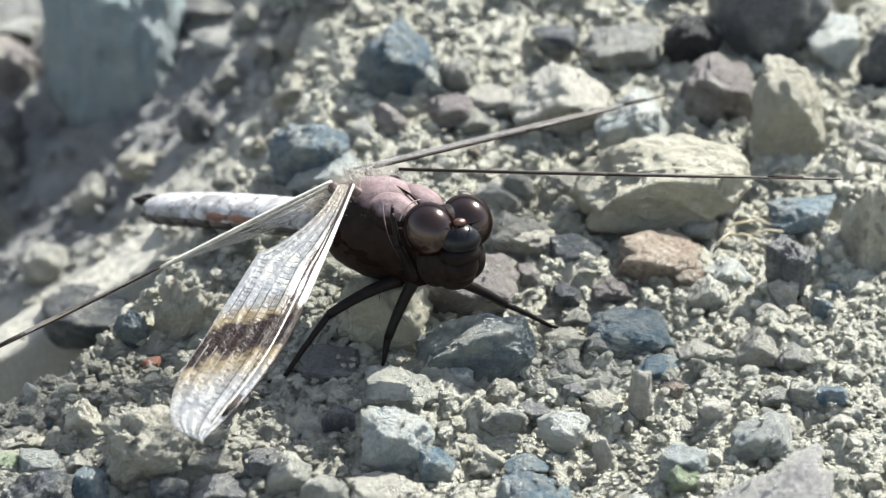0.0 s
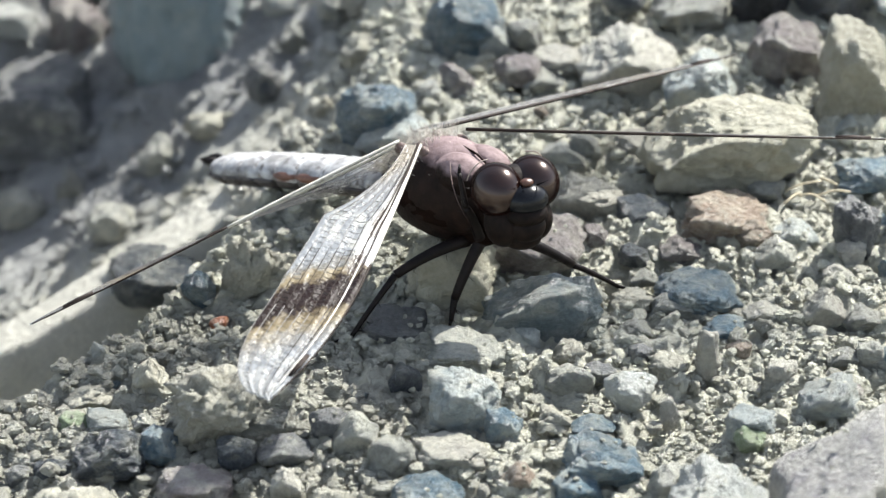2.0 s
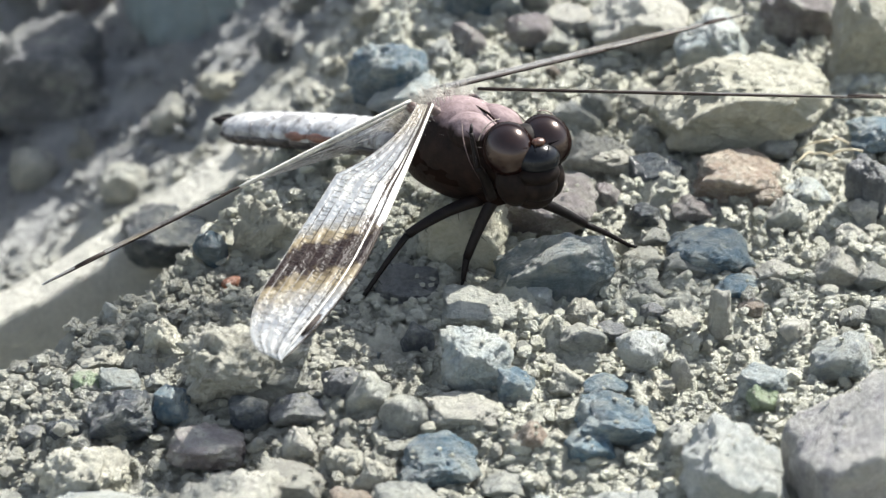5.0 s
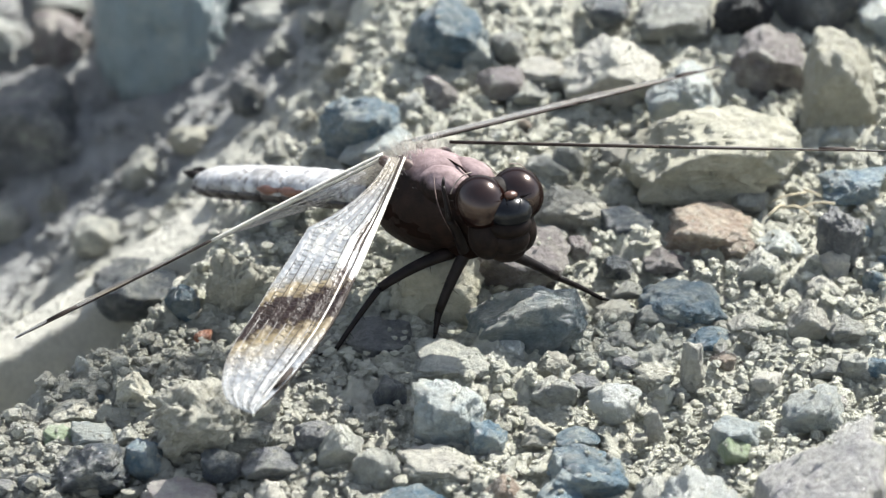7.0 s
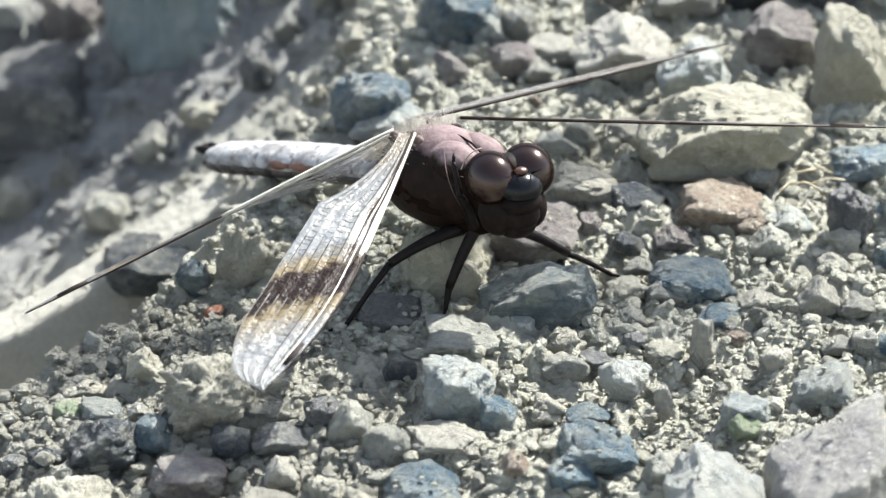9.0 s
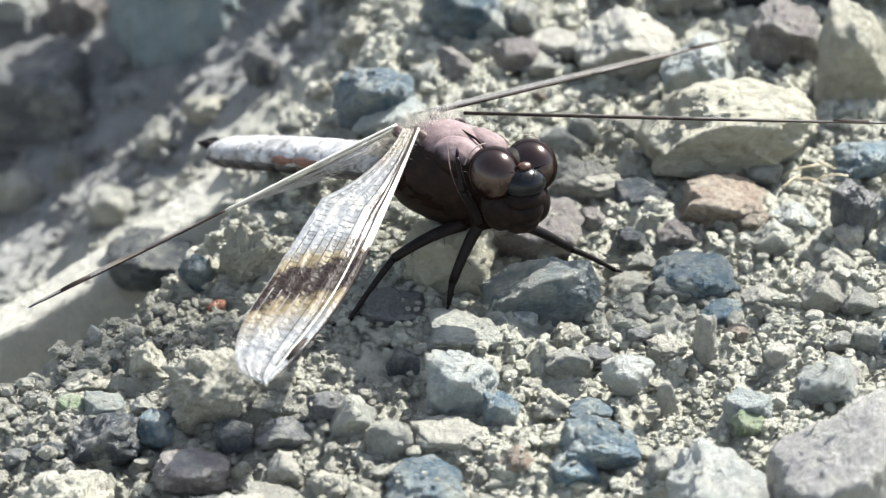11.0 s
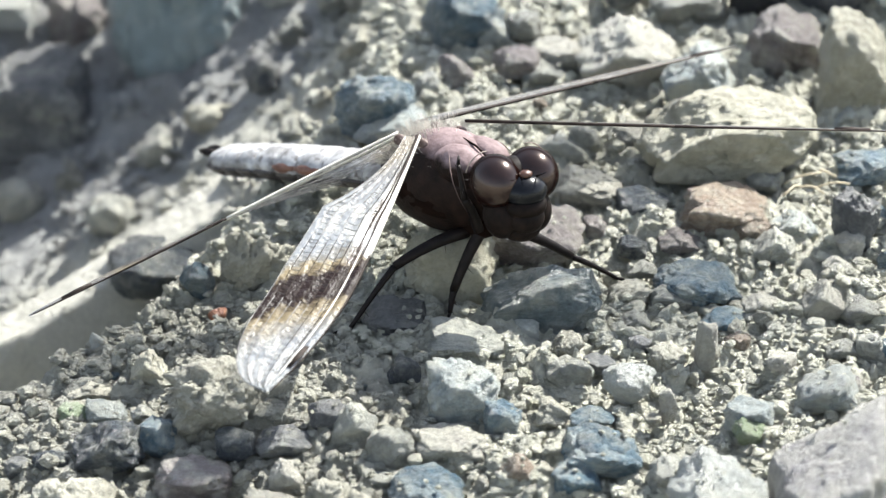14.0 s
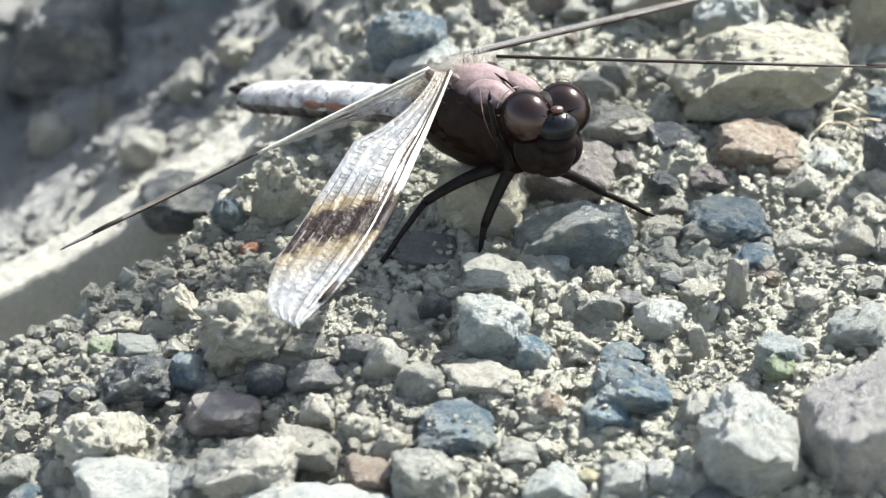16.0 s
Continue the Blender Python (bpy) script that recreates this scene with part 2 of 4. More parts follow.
def membrane_material(name, patch, slant, FILM, band=0.97):
    """Clear film with a dark-brown band, amber at its borders, and a brown mark at the base."""
    m, tree, bsdf = material(name)
    uv = tree.nodes.new("ShaderNodeUVMap").outputs[0]
    sep = node(tree, "SeparateXYZ")
    tree.links.new(uv, sep.inputs[0])
    at = tree.nodes.new("ShaderNodeTexCoord").outputs["Object"]

    def maths(op, a, b):
        n = tree.nodes.new("ShaderNodeMath")
        n.operation = op
        for s, v in zip(n.inputs, (a, b)):
            if hasattr(v, "is_output"):
                tree.links.new(v, s)
            else:
                s.default_value = v
        return n.outputs[0]
    wobble = maths("MULTIPLY", maths("SUBTRACT", noise_out(tree, 700, 4, 0.7, at), 0.5), 0.17)
    s = maths("ADD", maths("SUBTRACT", sep.outputs[0], maths("MULTIPLY", sep.outputs[1], slant)), wobble)
    a, b = patch
    clear, amber, dark = (0.50, 0.52, 0.54), (0.30, 0.235, 0.13), (0.016, 0.009, 0.0075)
    front = maths("MULTIPLY", ramp(tree, sep.outputs[1], [(0.24, 1.0), (0.33, 0.0)]), ramp(tree, s, [(0.05, 0.0), (0.1, 1.0), (a - 0.01, 1.0), (a + 0.01, 0.0)]))
    tint = (ramp(tree, s, [(0.0, (0.3, 0.26, 0.2)), (0.12, clear), (a - 0.09, clear), (a - 0.02, amber), (a + 0.025, dark), (b - 0.03, dark), (b + 0.03, amber), (b + 0.15, clear)]))
    # white glint painted into the front strip, blotched with brown between the ribs towards the root
    blotch = maths("MULTIPLY", ramp(tree, noise_out(tree, 520, 3, 0.6, at), [(0.46, 0.0), (0.54, 1.0)]), ramp(tree, sep.outputs[1], [(0.09, 0.0), (0.12, 1.0), (0.26, 1.0), (0.32, 0.3)]))
    glint_cells = mix(tree, blotch, (0.74, 0.74, 0.72), (0.055, 0.034, 0.027))
    tree.links.new(mix(tree, front, tint, glint_cells), bsdf.inputs["Base Color"])
    bsdf.inputs["Roughness"].default_value = 0.32
    tree.links.new(ramp(tree, s, [(a - 0.03, 0.5), (a + 0.02, 0.1), (b - 0.02, 0.1), (b + 0.06, 0.5)]), bsdf.inputs["Specular IOR Level"])
    cover = ramp(tree, s, [(0.0, 0.5), (0.15, FILM), (a - 0.05, FILM), (a + 0.02, band), (b - 0.02, band), (b + 0.03, 0.55), (b + 0.13, FILM)])
    tree.links.new(maths("MAXIMUM", cover, maths("MULTIPLY", front, 0.85)), bsdf.inputs["Alpha"])
    bump(tree, bsdf, noise_out(tree, 1500, 3, 0.6, at), 0.9, 0.0003)
    return m


FILM_FORE = membrane_material("film_forewing", (0.47, 0.63), 0.15, 0.38)
FILM_CLEAR = membrane_material("film_left_forewing", (0.46, 0.66), 0.10, 0.16, 0.45)
FILM_HIND = membrane_material("film_hindwing", (0.58, 0.70), 0.05, 0.2, 0.6)


# ---- shape helpers ----
def hash3(ix, iy, iz, seed):
    n = (ix * 374761393 + iy * 668265263 + iz * 2147483647 + seed * 1274126177) & 0xFFFFFFFF
    n = ((n ^ (n >> 13)) * 1274126177) & 0xFFFFFFFF
    n = ((n ^ (n >> 16)) * 2246822519) & 0xFFFFFFFF
    return ((n ^ (n >> 15)) & 0xFFFF) / 65535.0 * 2 - 1


def value_noise(p, seed=0):
    """Smooth lattice noise, -1 to 1, for an (n, 3) array."""
    i = np.floor(p).astype(np.int64)
    f = p - i
    f = f * f * f * (f * (f * 6 - 15) + 10)
    out = np.zeros(len(p))
    for dx in (0, 1):
        for dy in (0, 1):
            for dz in (0, 1):
                w = (f[:, 0] if dx else 1 - f[:, 0]) * (f[:, 1] if dy else 1 - f[:, 1]) * (f[:, 2] if dz else 1 - f[:, 2])
                out += w * hash3(i[:, 0] + dx, i[:, 1] + dy, i[:, 2] + dz, seed)
    return out


def fbm(p, octaves, seed=0, gain=0.5):
    out, amp = np.zeros(len(p)), 1.0
    for k in range(octaves):
        out += amp * value_noise(p * 2.03 ** k, seed + k * 17)
        amp *= gain
    return out


def smooth(t):
    t = np.clip(t, 0, 1)
    return t * t * (3 - 2 * t)


def rim_distance(x, y):
    """How far in mm a place lies beyond the broken left rim of the bank."""
    return np.minimum((x + 26) * -0.62 + (y + 10) * 0.78, (x + 26) * -0.9 + (y + 10) * 0.45)


def ridge_axes(x, y):
    """Along and across the low sandy ridge in the hollow, in mm; across is 0 at its brow."""
    return (x + 42) * 0.9 + (y - 14.6) * 0.436, (x + 42) * -0.436 + (y - 14.6) * 0.9


def ground_height(x, y):
    """Lie of the bank in mm: it rises away from the camera and breaks off at a rim into a hollow, with a low sandy ridge
    that climbs to join the bank, and a steep far side."""
    slope = 0.14 * np.clip(y, -400, 55) + 0.05 * np.clip(y - 55, 0, 345) + 0.0009 * np.clip(y, -70, 45) ** 2 - 0.0042 * np.minimum(0, np.maximum(x, -37) + 3) ** 2 - 0.0045 * (np.clip(y, -75, -25) + 25) ** 2
    along, across = ridge_axes(x, y)
    a = np.clip(along, -20, 75)
    up = np.maximum(a, 0)
    top = -18 + 0.33 * a + 0.004 * up * up - 0.10 * np.clip(across, 0, 60) * (1 - smooth(up / 30))
    wide = 5.0 + 0.035 * np.maximum(0, a - 30) ** 2
    ridge = top - 16 * (1 - smooth((across + 3.2) / 3.2)) - 6 * smooth((across - wide) / 8)
    d = ((x + 40) * -37 + (y + 24) * 27) / math.hypot(27, 37)
    far = slope - 34 + 58 * smooth((d - 46) / 46)
    low = np.maximum(ridge, far)
    beyond = smooth(rim_distance(x, y) / 7) * (1 - smooth((x + 10) / 28)) * (1 - smooth((np.hypot(x, y) - 150) / 200))
    return slope + beyond * (np.minimum(low, slope + 40) - slope)


def lumps(x, y, cell, seed):
    """Rounded crumbs pressed together, one to a jittered cell; 0 to 1."""
    u, v = x / cell, y / cell
    i, j = np.floor(u).astype(np.int64), np.floor(v).astype(np.int64)
    out = np.zeros(len(x))
    for di in (-1, 0, 1):
        for dj in (-1, 0, 1):
            a, b = i + di, j + dj
            k = np.zeros_like(a)
            cx, cy = a + 0.5 + 0.48 * hash3(a, b, k, seed), b + 0.5 + 0.48 * hash3(a, b, k + 1, seed)
            size = 0.55 + 0.35 * hash3(a, b, k + 2, seed)
            lean_x, lean_y = 0.5 * hash3(a, b, k + 3, seed), 0.5 * hash3(a, b, k + 4, seed)
            dx, dy = (u - cx) / size, (v - cy) / size
            far = np.maximum(np.abs(0.86 * dx + 0.5 * dy), np.maximum(np.abs(dx * 0.3 - dy * 0.95), np.hypot(dx, dy) * 0.9))
            out = np.maximum(out, size * np.clip(1 - far ** 3, 0, 1) * np.clip(0.8 + lean_x * dx + lean_y * dy, 0, 2))
    return out


def relief(x, y):
    """Crumbly relief of the earth in mm, over the lie of the bank."""
    p = np.stack((x, y, np.zeros_like(x)), 1)
    wx, wy = x + 0.5 * fbm(p / 1.5, 2, 60), y + 0.5 * fbm(p / 1.5, 2, 70)
    bare = 0.45 + 0.55 * smooth(0.6 + fbm(p / 11.0, 2, 44))
    sharp = 0.55 * np.abs(fbm(p / 1.7, 4, 33, 0.62)) + 0.3 * fbm(p / 0.7, 2, 37, 0.7)
    return 0.9 * fbm(p / 9.0, 2, 3) + 0.6 * fbm(p / 2.3, 3, 7, 0.6) + sharp + bare * (0.4 * lumps(wx, wy, 2.6, 11) + 0.5 * lumps(wx + 40, wy, 1.15, 23) + 0.4 * lumps(wx, wy + 40, 0.66, 29)) - 0.66


def mesh_object(name, verts, faces, mat, parent=None, shade=True):
    me = bpy.data.meshes.new(name)
    me.from_pydata([tuple(v) for v in verts], [], faces)
    if shade:
        me.polygons.foreach_set("use_smooth", [True] * len(me.polygons))
    me.materials.append(mat)
    me.update()
    ob = new(name, me)
    if parent is not None:
        ob.parent = parent
    return ob


def part(name, data, mat, parent, label=""):
    ob = mesh_object(name, data[0], data[1], mat, parent)
    return tagged(ob, label) if label else ob


def ico(level):
    bm = bmesh.new()
    bmesh.ops.create_icosphere(bm, subdivisions=level, radius=1.0)
    bm.verts.ensure_lookup_table()
    v = np.array([x.co[:] for x in bm.verts])
    f = [tuple(q.index for q in p.verts) for p in bm.faces]
    bm.free()
    return v / np.linalg.norm(v, axis=1)[:, None], f


ICO = {k: ico(k) for k in (1, 2, 3, 4, 5, 6)}


# Broken faces of the commoner forms: which way a face points in elevation, how far it leans to the front, how far out it lies.
FORMS = {
    "peak": ((42, 12, 0.58), (138, 8, 0.58), (0, 5, 0.9), (180, 5, 0.9), (-90, 0, 0.8), (-70, 65, 0.62), (35, 45, 0.74)),
    "wedge": ((14, 12, 0.7), (168, 8, 0.72), (90, 15, 0.85), (-90, 0, 0.8), (-80, 78, 0.6), (35, 45, 0.82)),
    "slab": ((88, 12, 0.6), (60, -15, 0.75), (4, 8, 0.86), (176, 8, 0.86), (-90, 0, 0.7), (-85, 75, 0.7), (28, 40, 0.84), (150, 40, 0.84)),
    "lens": ((70, 16, 0.66), (110, 12, 0.66), (35, 15, 0.74), (145, 15, 0.74), (-90, 0, 0.6), (80, 50, 0.76), (-60, 70, 0.7)),
    "left_high": ((62, 12, 0.6), (100, 20, 0.8), (170, 5, 0.8), (15, 10, 0.9), (-90, 0, 0.75), (-80, 70, 0.66), (40, 45, 0.78)),
    "right_high": ((122, 14, 0.6), (80, 15, 0.78), (8, 8, 0.8), (165, 10, 0.92), (-90, 0, 0.75), (-95, 70, 0.64), (20, 45, 0.78)),
    "loaf": ((140, 10, 0.66), (88, 16, 0.62), (80, -12, 0.74), (3, 10, 0.86), (-38, 22, 0.7), (-100, 5, 0.8), (180, 5, 0.95), (-85, 74, 0.64)),
    "round": ((90, 15, 0.85), (45, 12, 0.85), (135, 12, 0.85), (0, 25, 0.86), (180, 25, 0.86), (-90, 60, 0.8), (90, -30, 0.85)),
    "boulder": ((112, 13, 0.36), (140, 15, 0.72), (175, 15, 0.84), (0, 5, 0.95), (-88, 72, 0.76), (200, 45, 0.78), (-90, 0, 0.9)),
    "facet": ((68, 16, 0.5), (125, 8, 0.7), (178, 20, 0.82), (20, 8, 0.84), (-60, 64, 0.66), (200, 55, 0.72), (-90, 0, 0.9)),
}


def rock_shape(rng, level, sharp=18.0, rough=0.05, cuts=19, form=""):
    """A broken stone: a body cut by random flats with worn edges, then weathered. It fills -1 to 1 in each direction."""
    u, f = ICO[level]
    n = rng.normal(size=(cuts, 3))
    n /= np.linalg.norm(n, axis=1)[:, None]
    d = rng.uniform(0.62, 1.0, cuts)
    n[-1] = (rng.uniform(-0.35, 0.35), -1, rng.uniform(-0.18, 0.08))
    n[-1] /= np.linalg.norm(n[-1])
    d[-1] = 0.68
    if form:
        faces = FORMS[form]
        for k, (turn, lean, out) in enumerate(faces):
            ca, sa, cl, sl = math.cos(radians(turn)), math.sin(radians(turn)), math.cos(radians(lean)), math.sin(radians(lean))
            n[k], d[k] = (cl * ca, -sl, cl * sa), out * rng.uniform(0.95, 1.05)
        d[len(faces):] = rng.uniform(0.8, 1.02, cuts - len(faces))
        n[-1], d[-1] = (0, 1, 0.1), 0.8
    q = np.clip(u @ n.T, 0.02, None) / d
    r = 1.0 / np.power(np.power(q, sharp).sum(1), 1 / sharp)
    v = u * np.clip(r, 0, 1.3)[:, None]
    off = rng.uniform(-50, 50, 3)
    bulk = fbm(v * 1.9 + off, 2)
    v = v * (1 + rough * 1.3 * bulk + rough * 0.75 * fbm(v * 6 + off, 4, 5, 0.65) - rough * 0.9 * np.abs(fbm(v * 3.3 + off, 3, 9)) - rough * 0.25 * np.clip(fbm(v * 11 + off, 2, 21) - 0.35, 0, 1))[:, None]
    v -= (v.max(0) + v.min(0)) / 2
    return v / ((v.max(0) - v.min(0)) / 2), f


# ---- the bank ----
def axis(inner0, inner1, step, far):
    mid = np.arange(inner0, inner1, step)
    grow = [step]
    while sum(grow) < far:
        grow.append(grow[-1] * 1.35)
    out = np.cumsum(grow)
    return np.concatenate((inner0 - out[::-1], mid, mid[-1] + out))


def build_ground():
    xs, ys = axis(-52, 46, 0.24, 80000), axis(-62, 116, 0.24, 80000)
    X, Y = np.meshgrid(xs, ys)
    x, y = X.ravel(), Y.ravel()
    z = ground_height(x, y)
    near = 1 - smooth((np.hypot(x, y) - 150) / 120)
    quiet = 1 - 0.55 * smooth((ridge_axes(x, y)[1] - 7) / 8) * (1 - smooth((x + 18) / 10))
    z = z + near * quiet * relief(x, y) * (1 - 0.8 * smooth((rim_distance(x, y) - 3) / 8) * (1 - smooth((x + 24) / 14)) * (1 - smooth((ridge_axes(x, y)[1] - 7) / 6)))
    # dried earth banked up against the bedded stones
    for sx, sy, size, high in PLACED:
        k = np.nonzero((np.abs(x - sx) < 2.2 * size) & (np.abs(y - sy) < 2.2 * size))[0]
        away = np.hypot(x[k] - sx, y[k] - sy) / size
        rough = 0.7 + 0.6 * fbm(np.stack((x[k], y[k], z[k] * 0), 1) / (0.5 * size + 0.6), 2, 51)
        z[k] += 0.07 * high * (1 - smooth((away - 0.85) / 0.7)) * np.clip(rough, 0, 1.4)
    # the steep far side of the hollow is broken sideways as well
    d = ((x + 40) * -37 + (y + 24) * 27) / math.hypot(27, 37)
    loose = near * smooth((ridge_axes(x, y)[1] - 9) / 12) * (1 - smooth((x + 10) / 20))
    q = np.stack((x, y, z), 1) / 8.0
    x, y = x + 1.4 * loose * fbm(q, 3, 80, 0.6), y + 1.8 * loose * fbm(q + 30, 3, 90, 0.6)
    nx = len(xs)
    idx = np.arange(len(x)).reshape(len(ys), nx)
    quads = np.stack((idx[:-1, :-1], idx[:-1, 1:], idx[1:, 1:], idx[1:, :-1]), -1).reshape(-1, 4)
    me = bpy.data.meshes.new("ground")
    me.from_pydata((np.stack((x, y, z), 1) * MM).tolist(), [], quads.tolist())
    me.polygons.foreach_set("use_smooth", [True] * len(me.polygons))
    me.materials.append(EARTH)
    tagged(new("ground", me), "dry grey-beige gravelly earth bank with crumbs", "ground", kind="structure")


# ---- stones ----
PLACED, CRUSTED = [], []


def stone(tone, x, y, a, b, c, turn=None, sharp=None, lift=0.35, tip=None, cuts=19, form=""):
    """One stone of half-sizes a, b, c in mm, bedded in the bank at x, y."""
    rng = np.random.default_rng(int(abs(x * 131 + y * 977) * 10) % 100003)
    size = max(a, b, c)
    cuts = cuts if cuts != 19 or form or size > 4.5 else int(rng.integers(8, 15))
    level = 6 if size > 7 else 5 if size > 3.0 else 4 if size > 0.95 else 3
    if sharp is None:
        sharp = 34.0 if form not in ("", "round", "lens") else 15.0 if tone == "c" or form else rng.uniform(9, 26)
    v, f = rock_shape(rng, level, sharp, 0.14 if tone == "c" else 0.065 if size > 5 else 0.08, cuts, form)
    if turn is None:
        turn = rng.uniform(-14, 14) * (0.3 if form else 1)
    v = v * np.array((a, b, c)) * MM
    kind = "pebble" if size < 1.8 or tone in "rny" else "clod" if tone == "c" else "stone"
    ob = mesh_object(kind, v, f, ROCKS[tone][1])
    z = float(ground_height(np.array([x]), np.array([y]))[0]) + lift * c
    ob.matrix_basis = pose(x * MM, y * MM, z * MM, *(tip or (rng.uniform(-8, 8) * (0.3 if form else 1), rng.uniform(-8, 8) * (0.3 if form else 1))), turn)
    how = {"pebble": "small", "clod": "dry", "stone": "large" if size > 6 else "angular" if sharp > 15 else "worn"}[kind]
    noun = {"pebble": "pebble lying in the dusty gravel", "clod": "lump crumbling on the bank", "stone": "stone bedded in the gravel bank"}[kind]
    tagged(ob, how + " " + ROCKS[tone][0] + " " + noun, "clod" if kind == "clod" else kind, {"pebble": "pebbles on the bank", "clod": "earth clods on the bank", "stone": "stones on the bank"}[kind])
    PLACED.append((x, y, max(a, b), c))
    if size > 1.3:
        CRUSTED.append((x, y, z, a, b, c))
    return ob


stone("p", -35.0, -48.3, 3.02, 2.57, 1.56)
stone("w", -12.0, -53.5, 7.07, 6.01, 2.97, cuts=20)
stone("b", -24.5, -31.1, 2.13, 1.81, 1.71)
stone("g", -34.8, -24.0, 1.33, 1.13, 1.25)
stone("r", -20.6, -12.6, 0.88, 0.75, 0.67)
stone("w", -30.9, -14.5, 0.83, 0.71, 1.15)
stone("c", -17.2, -6.9, 3.17, 2.70, 3.68)
stone("g", -5.2, -35.9, 2.24, 1.90, 1.95)
stone("c", -10.4, -41.3, 1.51, 1.28, 1.47)
stone("c", -7.7, -43.2, 1.62, 1.37, 1.45)
stone("d", -4.5, -24.7, 1.45, 1.23, 1.71)
stone("t", 19.3, 0.8, 0.68, 0.58, 0.94)
stone("c", 14.9, -12.1, 2.12, 1.80, 1.31)
stone("s", 34.9, -1.8, 2.25, 1.91, 3.56)
stone("g", 9.3, 12.6, 2.25, 1.91, 1.39)
stone("c", 6.8, -38.6, 1.16, 0.99, 1.06)
stone("g", 19.3, -53.2, 2.26, 1.92, 2.01)
stone("d", 17.3, -50.1, 1.93, 1.64, 1.68)
stone("c", 5.2, -43.6, 1.31, 1.11, 0.85)
stone("c", 0.9, -49.9, 1.01, 0.86, 1.20)
stone("w", -1.7, -52.9, 1.92, 1.63, 2.06)
stone("d", 13.7, -53.0, 1.92, 1.63, 1.76)
stone("c", 17.6, -22.2, 1.58, 1.34, 1.21)
stone("g", 34.8, -20.2, 1.49, 1.26, 1.43)
stone("w", -4.4, 52.9, 1.59, 1.35, 1.29)
stone("s", -6.5, 50.7, 2.61, 2.22, 1.70)
stone("g", -2.7, 22.4, 1.75, 1.49, 1.71)
stone("m", -0.1, 23.7, 1.75, 1.49, 2.43)
stone("s", 35.9, 41.0, 6.29, 5.35, 6.70)
stone("l", 42.2, 37.6, 2.93, 2.49, 2.72)
stone("p", 43.9, 21.9, 2.78, 2.36, 2.09)
stone("g", 44.0, 20.4, 2.50, 2.13, 1.15)
stone("b", 37.2, 9.4, 3.29, 2.80, 1.70)
stone("c", 43.1, 3.4, 3.71, 3.16, 6.01)
stone("b", 37.7, -6.1, 1.26, 1.07, 1.32)
stone("g", 11.3, 14.0, 1.66, 1.41, 1.54)
stone("s", 47.3, 34.6, 2.80, 2.38, 4.04)
stone("p", -6.4, 58.5, 2.38, 2.02, 2.02)
stone("p", -9.5, 54.8, 2.66, 2.26, 1.96)
stone("g", 28.4, 47.6, 2.59, 2.20, 2.68)
stone("g", 11.5, 46.4, 2.30, 1.95, 2.34)
stone("p", 17.0, 47.2, 2.30, 1.95, 1.96)
stone("m", -5.9, 66.0, 3.01, 2.56, 2.36)
stone("p", 5.5, 54.6, 4.10, 3.48, 2.02)
stone("c", 26.1, -16.2, 1.00, 0.85, 1.18)
stone("o", 23.6, -18.8, 1.29, 1.10, 0.68)
stone("p", 27.1, -22.6, 1.33, 1.13, 1.08)
stone("b", 36.9, -19.8, 1.83, 1.56, 1.16)
stone("p", 37.5, -24.5, 1.20, 1.02, 0.93)
stone("w", 38.9, -23.0, 0.59, 0.50, 0.70)
stone("p", 17.4, -29.4, 0.82, 0.70, 1.59)
stone("g", 9.3, -24.1, 2.06, 1.75, 1.45)
stone("p", 33.3, -7.0, 1.64, 1.39, 1.25)
stone("g", 34.9, 0.3, 0.62, 0.53, 1.40)
stone("b", 37.1, 2.0, 1.15, 0.98, 0.83)
stone("p", 34.4, -3.4, 1.39, 1.18, 1.31)
stone("c", 9.0, -19.9, 1.59, 1.35, 1.21)
stone("t", -0.7, -10.6, 4.20, 3.36, 3.96, lift=0.72, form="wedge")
stone("k", 7.0, -15.9, 5.30, 2.38, 3.04, lift=0.72, form="right_high", tip=(0, -8))
stone("b", 20.8, -10.7, 3.91, 3.13, 1.43, lift=0.72, form="lens", tip=(0, 6))
stone("o", 23.4, 0.5, 4.17, 3.33, 2.07, lift=0.72, form="left_high")
stone("t", 24.5, 9.3, 8.59, 5.16, 4.39, lift=0.72, form="loaf")
stone("p", 11.6, 4.2, 3.33, 2.66, 1.86, lift=0.72, form="left_high")
stone("d", 16.5, 1.8, 2.56, 2.17, 1.40, lift=0.72, form="slab")
stone("m", 6.6, -5.2, 4.61, 4.38, 2.69, lift=0.72, form="facet")
stone("m", 19.4, -3.7, 2.01, 1.61, 1.18, lift=0.72, form="peak")
stone("o", 26.1, -1.6, 1.82, 1.45, 0.94, lift=0.72, form="round")
stone("l", 29.6, -1.2, 2.29, 1.83, 1.31, lift=0.72, form="peak")
stone("d", 15.3, -4.2, 1.42, 1.20, 0.89, lift=0.72, form="slab")
stone("m", 12.0, -1.6, 1.14, 0.97, 1.19, lift=0.72, form="slab")
stone("b", -7.7, 15.6, 3.87, 3.10, 3.34, lift=0.72, form="round")
stone("l", -6.0, 14.4, 3.59, 2.88, 2.10, lift=0.72, form="right_high")
stone("p", 15.6, 25.4, 4.95, 3.96, 3.24, lift=0.72, form="peak")
stone("l", 22.2, 20.3, 3.59, 2.87, 3.57, lift=0.72, form="right_high")
stone("t", 36.8, 20.1, 3.95, 3.16, 5.44, lift=0.72, form="wedge")
stone("m", 30.9, 26.8, 3.87, 3.67, 3.39, lift=0.72, form="facet")
# stand-in for a dark hole between the rocks, no real stone
stone("x", 28.7, 35.6, 2.98, 2.39, 3.01, lift=0.72, form="round")
